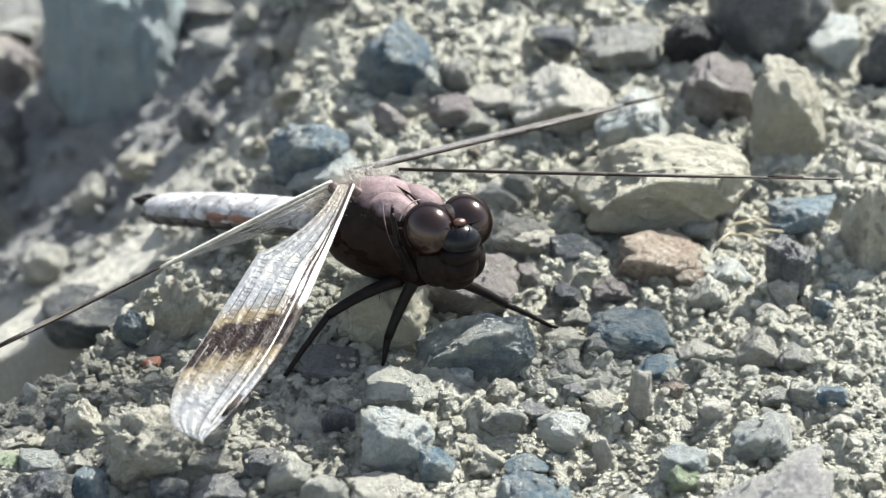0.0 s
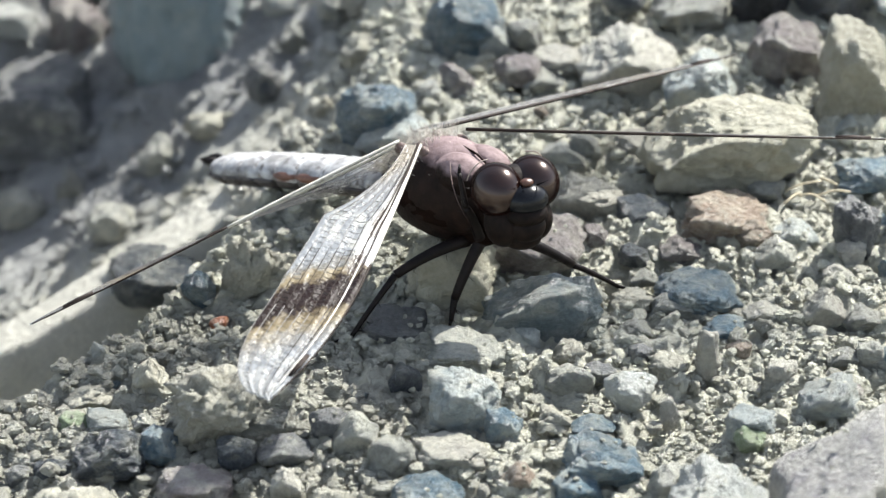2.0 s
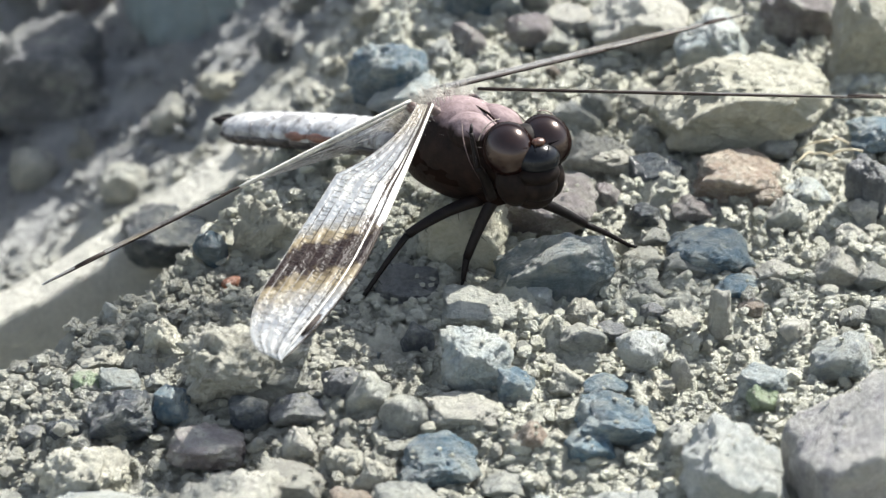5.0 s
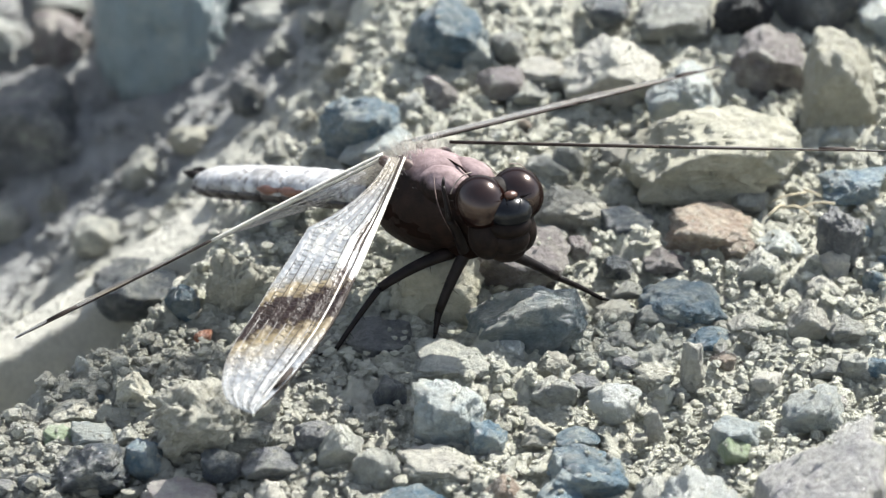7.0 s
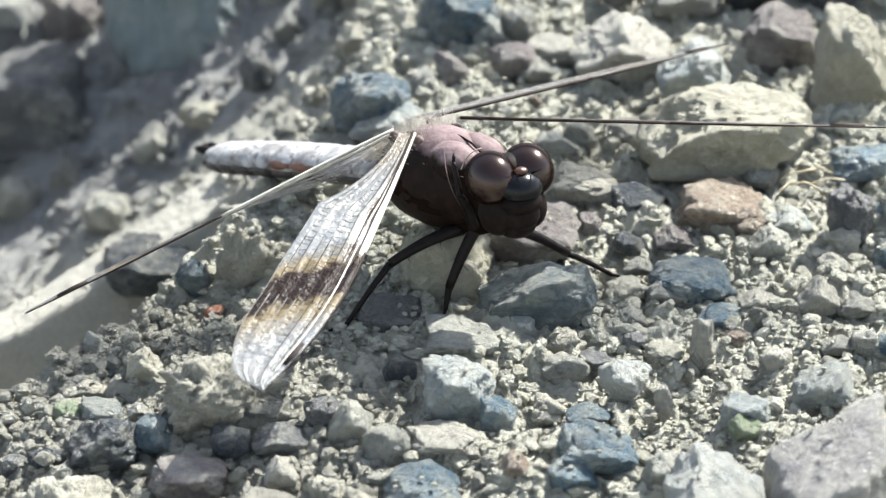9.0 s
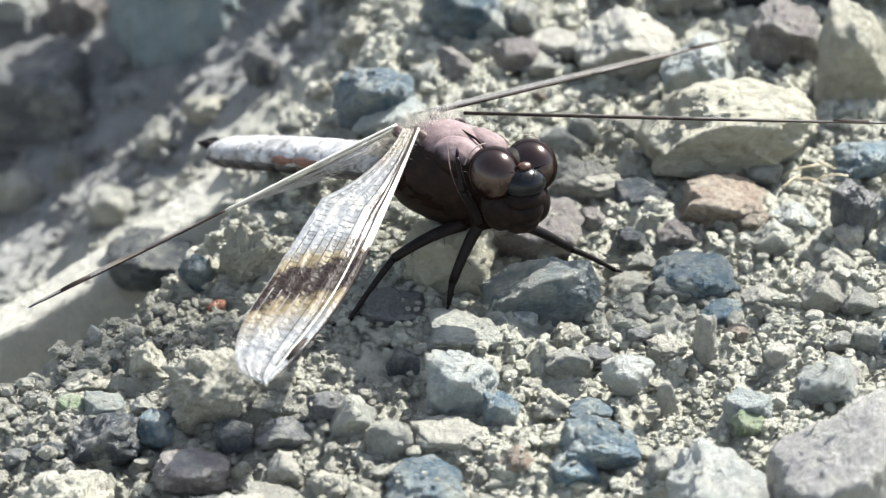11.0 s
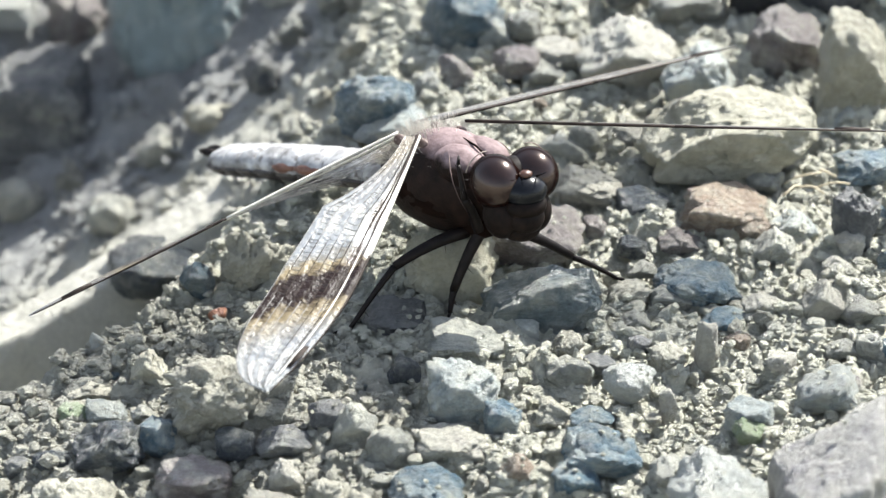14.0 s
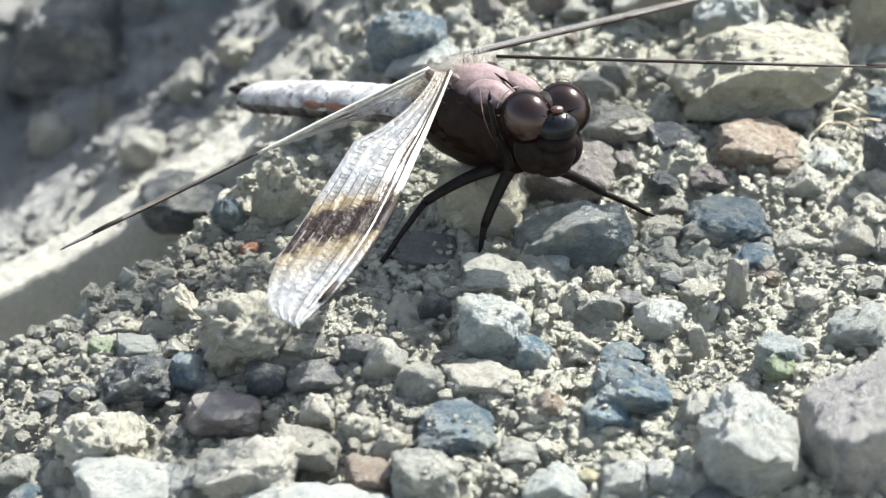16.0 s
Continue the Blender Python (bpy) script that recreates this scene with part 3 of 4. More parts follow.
stone("g", 22.2, 36.6, 3.95, 3.16, 1.83, lift=0.72, form="right_high")
stone("m", 5.4, 25.3, 2.34, 1.87, 1.77, lift=0.72, form="round")
stone("l", 3.3, 30.9, 1.64, 1.31, 1.67, lift=0.72, form="peak")
stone("g", 6.3, 31.7, 1.87, 1.49, 1.72, lift=0.72, form="round")
stone("p", 9.6, 28.0, 2.77, 2.35, 1.29, lift=0.72, form="slab")
stone("b", 0.5, 32.2, 4.18, 3.97, 3.45, lift=0.72, form="facet")
stone("d", 15.7, 38.0, 2.32, 1.85, 1.55, lift=0.72, form="round")
stone("g", 7.9, 25.1, 2.20, 1.76, 1.06, lift=0.72, form="peak")
stone("w", 14.2, -27.7, 2.26, 1.81, 1.88, lift=0.72, form="round")
stone("b", 11.1, -31.3, 1.93, 1.54, 0.77, lift=0.72, form="peak")
stone("b", 11.7, -37.3, 3.33, 2.66, 1.83, lift=0.72, form="left_high")
stone("l", 24.0, -31.0, 2.23, 1.89, 1.17, lift=0.72, form="slab")
stone("l", 30.6, -28.3, 2.78, 2.22, 1.85, lift=0.72, form="right_high")
stone("p", 31.1, -14.0, 2.07, 1.65, 1.87, lift=0.72, form="peak")
stone("p", 26.0, -13.6, 1.82, 1.45, 0.93, lift=0.72, form="peak")
stone("b", 22.9, -15.5, 2.26, 1.81, 0.64, lift=0.72, form="lens", tip=(0, 8))
stone("g", 16.0, -7.8, 1.38, 1.10, 0.73, lift=0.72, form="peak")
stone("g", 18.3, -12.7, 1.87, 1.49, 1.07, lift=0.72, form="left_high")
stone("l", 0.5, -30.0, 3.07, 2.61, 2.81, lift=0.72, form="slab")
stone("b", 3.7, -32.0, 1.61, 1.29, 1.45, lift=0.72, form="left_high")
stone("g", 0.5, -20.5, 3.46, 2.77, 1.47, lift=0.72, form="left_high")
stone("s", -5.2, -16.8, 3.05, 2.89, 1.37, lift=0.72, form="facet")
stone("w", 5.8, -17.8, 1.17, 1.00, 0.99, lift=0.72, form="slab")
stone("p", 21.0, -22.1, 1.11, 0.89, 2.38, lift=0.72, form="wedge")
stone("g", 15.0, -16.4, 1.50, 1.20, 0.94, lift=0.72, form="peak")
stone("s", 15.4, -20.2, 1.12, 0.89, 0.87, lift=0.72, form="round")
stone("g", 11.2, -13.9, 1.06, 0.85, 0.90, lift=0.72, form="round")
stone("s", 11.9, -22.8, 1.48, 1.26, 0.63, lift=0.72, form="slab")
stone("g", 32.4, -20.7, 1.49, 1.19, 0.79, lift=0.72, form="peak")
stone("g", 34.3, -14.4, 1.97, 1.57, 1.04, lift=0.72, form="peak")
stone("g", 27.7, -4.8, 2.06, 1.65, 1.57, lift=0.72, form="peak")
stone("p", 29.9, 9.8, 1.33, 1.07, 1.20, lift=0.72, form="peak")
stone("l", 35.9, 17.4, 1.63, 1.30, 1.01, lift=0.72, form="peak")
stone("g", 27.3, 6.2, 1.98, 1.59, 1.05, lift=0.72, form="round")
stone("p", 16.8, 14.7, 2.42, 2.06, 0.80, lift=0.72, form="slab")
stone("g", 9.7, 1.0, 1.43, 1.22, 0.84, lift=0.72, form="slab")
stone("w", 20.9, -46.7, 4.46, 4.24, 4.26, lift=0.72, form="facet")
stone("v", 29.7, -45.7, 5.17, 5.94, 6.18, lift=0.72, form="boulder")
stone("g", -4.8, -48.5, 3.01, 2.56, 2.11, lift=0.72, form="slab")
stone("o", -9.1, -47.6, 2.23, 1.89, 1.38, lift=0.72, form="slab")
stone("p", -19.0, -46.9, 4.35, 3.48, 2.73, lift=0.72, form="right_high")
stone("w", -28.2, -46.5, 5.32, 4.25, 1.95, lift=0.72, form="round")
stone("p", -14.3, -43.9, 2.74, 2.33, 1.39, lift=0.72, form="slab")
stone("c", -31.5, -40.2, 4.33, 3.47, 2.74, lift=0.5, form="round")
stone("d", -28.8, -32.9, 3.12, 2.49, 2.14, lift=0.72, form="right_high", tip=(0, -14))
stone("d", -18.1, -34.3, 1.73, 1.47, 1.27, lift=0.72, form="slab", tip=(0, -8))
stone("m", -21.3, -38.4, 3.26, 2.77, 1.46, lift=0.72, form="slab")
stone("s", -14.2, -34.3, 2.40, 1.92, 1.09, lift=0.72, form="peak")
stone("n", -32.0, -25.7, 1.53, 1.30, 0.97, lift=0.72, form="slab")
stone("l", -29.2, -26.3, 1.92, 1.63, 0.83, lift=0.72, form="slab")
stone("g", -26.1, -27.7, 1.10, 0.88, 0.86, lift=0.72, form="peak")
stone("b", -2.5, -42.1, 3.50, 2.80, 1.53, lift=0.72, form="lens")
stone("b", 9.6, -39.9, 2.13, 2.02, 1.31, lift=0.72, form="facet")
stone("b", 11.6, -37.0, 2.85, 2.28, 1.91, lift=0.72, form="left_high")
stone("l", 5.3, -48.7, 2.64, 2.11, 1.53, lift=0.72, form="peak")
stone("w", 10.9, -47.6, 2.25, 1.80, 1.41, lift=0.72, form="right_high")
stone("w", 14.2, -47.2, 2.00, 1.60, 1.34, lift=0.72, form="left_high")
stone("y", 8.0, -46.9, 1.02, 0.82, 0.66, lift=0.72, form="round")
stone("g", -37.7, -40.9, 2.20, 1.76, 1.13, lift=0.72, form="peak")
stone("b", -36.8, -43.7, 1.71, 1.37, 0.88, lift=0.72, form="peak")
stone("d", -33.4, -32.5, 1.65, 1.32, 1.14, lift=0.72, form="round")
stone("s", -36.1, -31.8, 1.34, 1.07, 0.94, lift=0.72, form="round")
stone("c", -19.2, -29.8, 5.33, 4.27, 3.67, lift=0.5, form="round")
stone("d", -29.1, 19.9, 4.30, 4.09, 2.69, lift=0.72, form="facet")
stone("b", -22.6, -8.8, 1.58, 1.27, 1.94, lift=0.72, form="round")
stone("c", -26.2, -21.6, 1.81, 1.45, 2.10, lift=0.5, form="peak")
stone("c", -31.0, -21.7, 2.36, 1.89, 0.88, lift=0.5, form="peak")
stone("p", -0.6, -35.4, 3.34, 2.84, 1.11, lift=0.72, form="slab")
stone("p", -13.8, -39.1, 1.42, 1.14, 1.41, lift=0.72, form="peak")
stone("o", 4.7, -39.4, 1.66, 1.32, 1.49, lift=0.72, form="peak")
stone("n", 23.8, -33.4, 1.39, 1.12, 1.04, lift=0.72, form="left_high")
stone("g", 17.3, -40.4, 2.13, 1.70, 1.92, lift=0.72, form="left_high")
stone("g", 2.6, -44.4, 1.87, 1.50, 0.90, lift=0.72, form="peak")
stone("s", -10.7, -31.7, 1.57, 1.25, 1.55, lift=0.72, form="round")
stone("g", -15.8, -29.4, 2.18, 1.86, 0.86, lift=0.72, form="slab")
stone("g", -8.4, -33.3, 1.92, 1.54, 1.73, lift=0.72, form="peak")
stone("u", -29.2, 66.0, 7.84, 6.66, 11.61, lift=0.55, form="slab")
stone("w", -47.6, 73.9, 3.18, 2.70, 1.71, lift=0.55, form="slab")
stone("m", -40.5, 75.7, 3.03, 2.58, 3.50, lift=0.55, form="slab")
stone("s", -43.5, 62.6, 7.03, 5.62, 5.66, lift=0.55, form="wedge")
stone("g", -39.2, 49.1, 1.49, 1.19, 2.34, lift=0.55, form="peak")
stone("s", -19.6, 49.5, 1.91, 1.53, 2.70, lift=0.55, form="round")
stone("w", -17.9, 62.9, 2.83, 2.27, 1.31, lift=0.55, form="round")
stone("s", -19.1, 69.7, 3.21, 3.05, 1.23, lift=0.55, form="facet")
stone("g", -14.9, 63.9, 1.51, 1.21, 1.53, lift=0.55, form="peak")
stone("g", -27.6, 77.7, 5.05, 4.29, 2.05, lift=0.55, form="slab")
stone("d", -19.3, 48.8, 1.23, 0.99, 1.93, lift=0.55, form="round")
stone("m", -39.2, 74.0, 2.18, 1.85, 3.15, lift=0.55, form="slab")
stone("w", -41.6, 82.6, 4.18, 2.68, 0.87, lift=0.55, form="slab")
stone("g", -29.9, 47.0, 2.35, 1.88, 2.12, lift=0.55, form="peak")
stone("c", -25.1, 47.8, 2.64, 2.12, 1.89, lift=0.5, form="round")
stone("g", -34.2, 38.8, 2.61, 2.09, 2.36, lift=0.55, form="round")
stone("g", -44.2, 49.1, 2.69, 2.15, 2.75, lift=0.55, form="round")
stone("g", -16.2, 55.6, 2.08, 1.66, 1.54, lift=0.55, form="peak")
stone("c", -13.0, 33.2, 1.13, 0.90, 1.33, lift=0.5, form="peak")
stone("g", -15.6, 30.0, 1.68, 1.35, 1.20, lift=0.55, form="peak")
stone("c", -9.5, 38.5, 2.27, 1.82, 1.73, lift=0.5, form="peak")
stone("g", -12.8, 57.0, 1.78, 1.42, 1.61, lift=0.55, form="round")


def fill_pebbles():
    """Small loose stones between the larger ones."""
    rng = np.random.default_rng(12)
    tones = "ccccccccccpppppbbdggwwtom"
    made = 0
    for _ in range(6000):
        if made >= 105:
            break
        x, y = rng.uniform(-46, 46), rng.uniform(-62, 75)
        if x < -8 and rim_distance(np.array([x]), np.array([y]))[0] > 1:
            continue
        r = 0.7 + 1.15 * rng.random() ** 2.2
        if any((x - q[0]) ** 2 + (y - q[1]) ** 2 < (0.9 * q[2] + r) ** 2 for q in PLACED):
            continue
        dull = (x + 15) ** 2 + (y + 32) ** 2 < 200
        stone("dsgbmsgc"[rng.integers(8)] if dull else tones[rng.integers(len(tones))], x, y, r * rng.uniform(0.85, 1.3), r * rng.uniform(0.8, 1.1), r * rng.uniform(0.6, 0.95), rng.uniform(0, 360), lift=-0.05)
        made += 1


fill_pebbles()


def fill_far_side():
    """Stones stuck in the steep far side of the hollow."""
    rng = np.random.default_rng(31)
    for _ in range(70):
        along, d = rng.uniform(-10, 105), rng.uniform(74, 98)
        x, y = -40 + 0.589 * along - 0.808 * d, -24 + 0.808 * along + 0.589 * d
        if any((x - q[0]) ** 2 + (y - q[1]) ** 2 < (0.7 * q[2] + 1.5) ** 2 for q in PLACED):
            continue
        r = 1.0 + 2.6 * rng.random() ** 2
        stone("sgmgssgmc"[rng.integers(9)], x, y, r * rng.uniform(0.9, 1.3), r, r * rng.uniform(0.7, 1.1), lift=0.1)


fill_far_side()


build_ground()


def build_grit():
    """Crumbs and sand grains strewn over the bank, joined into one thing."""
    rng = np.random.default_rng(5)
    shapes = {k: [(rock_shape(rng, k, 22, 0.12, 10)[0], np.array(ICO[k][1])) for _ in range(14)] for k in (1, 2)}
    verts, faces, n = [], [], 0
    count = 72000
    x, y = rng.uniform(-47, 47, count), -62 + 165 * rng.random(count) ** 1.25
    r = 0.14 + 0.13 * rng.pareto(1.95, count)
    r = np.clip(r, 0.14, 0.7)
    p = np.stack((x, y, np.zeros(count)), 1)
    keep = (fbm(p / 6.0, 2, 40) > -0.75) & ~((rim_distance(x, y) > 3) & (x < -20 + 6 * fbm(p / 9.0, 2, 47)) & (ridge_axes(x, y)[1] < 9) & (rng.random(count) > 0.06))
    keep &= ~((ridge_axes(x, y)[1] > 7) & (x < -14) & (rim_distance(x, y) > 3) & (rng.random(count) > 0.3))
    z = ground_height(x, y) + relief(x, y) * (1 - 0.55 * smooth((ridge_axes(x, y)[1] - 7) / 8) * (1 - smooth((x + 18) / 10)))
    # crumbs that lie on the stones
    top = []
    for sx, sy, sz, a, b, c in CRUSTED:
        for _ in range(int(2 + 0.3 * a * b)):
            u, w = rng.uniform(0, 6.283), 0.86 * rng.random() ** 0.5
            px, py = w * math.cos(u), w * math.sin(u)
            top.append((sx + a * px, sy + b * py, sz + 0.84 * c * math.sqrt(1 - px * px - py * py) - 0.1, rng.uniform(0.1, 0.26)))
    top = np.array(top)
    x, y, z, r = (np.concatenate(q) for q in ((x, top[:, 0]), (y, top[:, 1]), (z, top[:, 2]), (r, top[:, 3])))
    keep = np.concatenate((keep, np.ones(len(top), bool)))
    for i in np.nonzero(keep)[0]:
        v, f = shapes[2 if r[i] > 0.3 else 1][rng.integers(14)]
        a = rng.uniform(0, 6.283)
        c, s = math.cos(a), math.sin(a)
        q = v * (r[i] * np.array((rng.uniform(0.8, 1.4), rng.uniform(0.7, 1.1), rng.uniform(0.6, 1.0))))
        q = np.stack((q[:, 0] * c - q[:, 1] * s, q[:, 0] * s + q[:, 1] * c, q[:, 2]), 1) + (x[i], y[i], z[i] + 0.35 * r[i])
        verts.append(q)
        faces.append(f + n)
        n += len(q)
    me = bpy.data.meshes.new("grit")
    me.from_pydata((np.concatenate(verts) * MM).tolist(), [], np.concatenate(faces).tolist())
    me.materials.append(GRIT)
    tagged(new("grit", me), "loose sandy crumbs and grains over the bank", "gravel", kind="stuff")


build_grit()


# ---- the dragonfly ----
def ellipsoid(centre, radii, level=4, lump=0.0, seed=0):
    v, f = ICO[level]
    if lump:
        v = v * (1 + lump * fbm(v * 2.5 + seed, 3))[:, None]
    return (v * np.array(radii) + np.array(centre)) * MM, f


def rings(path, radii, sides=16, flat=1.0, cap=True):
    """A skin over circles (flattened by flat) along a path; radii in mm."""
    pts = [Vector(p) for p in path]
    verts, faces = [], []
    for i, p in enumerate(pts):
        d = (pts[min(i + 1, len(pts) - 1)] - pts[max(i - 1, 0)]).normalized()
        side = d.cross(Vector((0, 0, 1)))
        side = side.normalized() if side.length > 1e-4 else Vector((0, 1, 0))
        up = side.cross(d)
        for k in range(sides):
            a = 2 * math.pi * k / sides
            verts.append((p + side * radii[i] * math.cos(a) + up * radii[i] * flat * math.sin(a)) * MM)
    for i in range(len(pts) - 1):
        for k in range(sides):
            j = (k + 1) % sides
            faces.append((i * sides + k, i * sides + j, (i + 1) * sides + j, (i + 1) * sides + k))
    if cap:
        faces.append(tuple(range(sides))[::-1])
        faces.append(tuple((len(pts) - 1) * sides + k for k in range(sides)))
    return verts, faces


def joined(pieces):
    verts, faces = [], []
    for v, f in pieces:
        n = len(verts)
        verts.extend(tuple(p) for p in v)
        faces.extend(tuple(i + n for i in q) for q in f)
    return verts, faces


def bent(a, b, sag, n=8):
    a, b, sag = Vector(a), Vector(b), Vector(sag)
    return [a.lerp(b, i / n) + sag * (4 * (i / n) * (1 - i / n)) for i in range(n + 1)]


def thorax_shape():
    path, radii = [], []
    n = 22
    for i in range(n + 1):
        s = i / n
        x = -8.2 + 13.8 * s
        path.append((x, 0, -0.85 + 0.21 * x + 0.2 * math.sin(s * 3.1)))
        radii.append(0.3 + 3.6 * (math.sin(math.pi * min(1, max(0.0, 0.06 + 0.88 * s ** 1.15))) ** 0.6))
    v, f = rings(path, radii, 36, 1.16)
    v = np.array(v) / MM
    v = v * (1 + 0.018 * fbm(v * 0.55, 3, 4))[:, None]
    return v, f


def wing(name, root, tip, normal, chord, hind, film, body, fold=0.34, bend=1.6, twist=0.0):
    """A wing: film, stiff leading ribs, long veins with cross veins, and the dark cell near the tip."""
    root, tip = Vector(root), Vector(tip)
    span = tip - root
    length = span.length
    e1 = span.normalized()
    n = Vector(normal)
    n = (n - e1 * n.dot(e1)).normalized()
    e2 = n.cross(e1)
    if e2.x > 0:
        e2 = -e2

    def depth(s):
        end = max(0.0, 1 - ((s - 0.72) / 0.28) ** 2) ** 0.5 if s > 0.72 else 1.0
        if hind:
            base = 0.30 + 0.70 * min(1.0, s / 0.13) ** 0.8 - 0.22 * max(0.0, s - 0.3)
        else:
            base = 0.20 + 0.64 * min(1.0, s / 0.33) ** 2.0 + 0.16 * min(1, max(0.0, (s - 0.28) / 0.3))
        return chord * base * (0.06 + 0.94 * end)

    def lead(s):
        return 0.45 * math.sin(math.pi * s) + bend * (s - max(0.0, (s - 0.55) / 0.45) ** 2)

    def at(s, t, lift=0.0):
        z = fold * math.sin(t * 26) * max(0.0, 1 - t * 1.6) + 0.3 * fold * math.sin(t * 34 + 1) * t + 1.4 * fold * math.sin(math.pi * s) * (t - 0.4)
        a = radians(twist) * (1 - s) ** 3
        across, up = e2 * math.cos(a) + n * math.sin(a), n * math.cos(a) - e2 * math.sin(a)
        return root + e1 * (s * length) + across * (t * depth(s) - lead(s)) + up * (z + lift)
    ns, nt = 64, 22
    verts = [at(0.005 + 0.995 * i / ns, j / nt) * MM for i in range(ns + 1) for j in range(nt + 1)]
    faces = [(i * (nt + 1) + j, i * (nt + 1) + j + 1, (i + 1) * (nt + 1) + j + 1, (i + 1) * (nt + 1) + j) for i in range(ns) for j in range(nt)]
    blade = part(name, (verts, faces), film, body)
    layer = blade.data.uv_layers.new(name="UVMap")
    coords = [c for p in blade.data.polygons for k in p.vertices for c in (0.005 + 0.995 * (k // (nt + 1)) / ns, (k % (nt + 1)) / nt)]
    layer.data.foreach_set("uv", coords)
    # ribs along the front edge
    def rib(t, s0, s1, r0, r1, steps=26):
        pts = [at(s0 + (s1 - s0) * i / steps, t) for i in range(steps + 1)]
        return rings(pts, [r0 + (r1 - r0) * i / steps for i in range(steps + 1)], 5)
    pale = fold > 0.2 or twist != 0
    wide = 0.17 if fold > 0.2 else 0.15
    part("leading_rib", rib(0.0, 0.0, 0.47, wide, wide * 0.8), VEIN_PALE if pale else VEIN, blade, "pale leading rib" if pale else "dark leading rib")
    part("leading_rib", rib(0.0, 0.47, 0.995, wide * 0.8, 0.06), VEIN, blade, "dark outer leading rib")
    part("second_rib", rib(0.085, 0.0, 0.52, 0.13 if fold > 0.2 else 0.09, 0.07), VEIN, blade)
    part("third_rib", rib(0.15, 0.0, 0.96, 0.13 if fold > 0.2 else 0.14, 0.06), VEIN_PALE, blade)
    part("fourth_rib", rib(0.20, 0.0, 0.93, 0.1 if fold > 0.2 else 0.07, 0.05), VEIN, blade)
    lines = [0.0, 0.085, 0.15, 0.24, 0.33, 0.43, 0.54, 0.66, 0.78, 0.90, 1.0]
    for k, t in enumerate(lines[3:], 3):
        if k == len(lines) - 1:
            part("long_vein", rib(t, 0.01, 0.995, 0.05, 0.035, 40), VEIN_SILVER, blade)
        elif fold > 0.2:
            # pale in the clear film, dark where they cross the band
            for s0, s1, tone in ((0.03 + 0.012 * k, 0.46, VEIN_SILVER), (0.46, 0.68, VEIN), (0.68, 0.985, VEIN_SILVER)):
                part("long_vein", rib(t, s0, s1, 0.045, 0.035, 12), VEIN if k == 4 else tone, blade)
        else:
            part("long_vein", rib(t, 0.03 + 0.012 * k, 0.985, 0.045, 0.03, 22), VEIN_SILVER, blade)
    rng = random.Random(len(name) + int(length))
    pieces = []
    for k in range(len(lines) - 1):
        step = (0.030, 0.034, 0.026, 0.024, 0.022, 0.021, 0.020, 0.019, 0.018, 0.017)[k]
        s = 0.07 + rng.random() * step
        while s < 0.975:
            lean = rng.uniform(-0.006, 0.006)
            pieces.append(rings([at(s, lines[k]), at(min(0.985, s + lean), lines[k + 1])], (0.021, 0.021), 3, cap=False))
            s += step * rng.uniform(0.8, 1.2)
    tagged(part("vein_net", joined(pieces), VEIN_SILVER, blade, "fine net of cross veins"), kind="stuff")
    part("wing_cell", joined([rings([at(0.83, 0.055, 0.05), at(0.87, 0.055, 0.06), at(0.91, 0.055, 0.05)], (0.2, 0.3, 0.2), 8, 0.4)]), VEIN, blade, "small dark cell near the wing tip")
    return blade


def leg(name, points, radii, body, seed):
    """Thigh, shin and foot of a leg, with rows of spines."""
    rng = random.Random(seed)
    hip, knee, ankle, toe = [Vector(p) for p in points]
    thigh = part(name, rings(bent(hip, knee, (0, 0, 0.35)), [radii[0] * (1 - 0.35 * i / 8) for i in range(9)], 10), LEG_BLACK, body)
    spines = []
    for a, b, r in ((hip, knee, radii[0] * 0.7), (knee, ankle, radii[1])):
        for i in range(9):
            p = a.lerp(b, 0.12 + 0.85 * i / 9)
            d = (Vector((rng.uniform(-1, 1), rng.uniform(-1, 1), rng.uniform(-0.9, 0.5))).normalized() + (b - a).normalized() * 0.6).normalized()
            spines.append(rings([p, p + d * (r + 0.55)], (0.055, 0.012), 4))
    part("shin", rings(bent(knee, ankle, (0, 0, 0.12)), [radii[1] * (1 - 0.4 * i / 8) for i in range(9)], 9), LEG_BLACK, thigh)
    part("foot", joined([rings([ankle, ankle.lerp(toe, 0.5) + Vector((0, 0, 0.08)), toe], (0.16, 0.15, 0.07), 7), rings([toe, toe + Vector((0.12, 0, -0.16))], (0.06, 0.015), 5)]), LEG_BLACK, thigh)
    tagged(part("bristle", joined(spines), LEG_BLACK, thigh, "short stiff black spines"), kind="stuff")
    return thigh


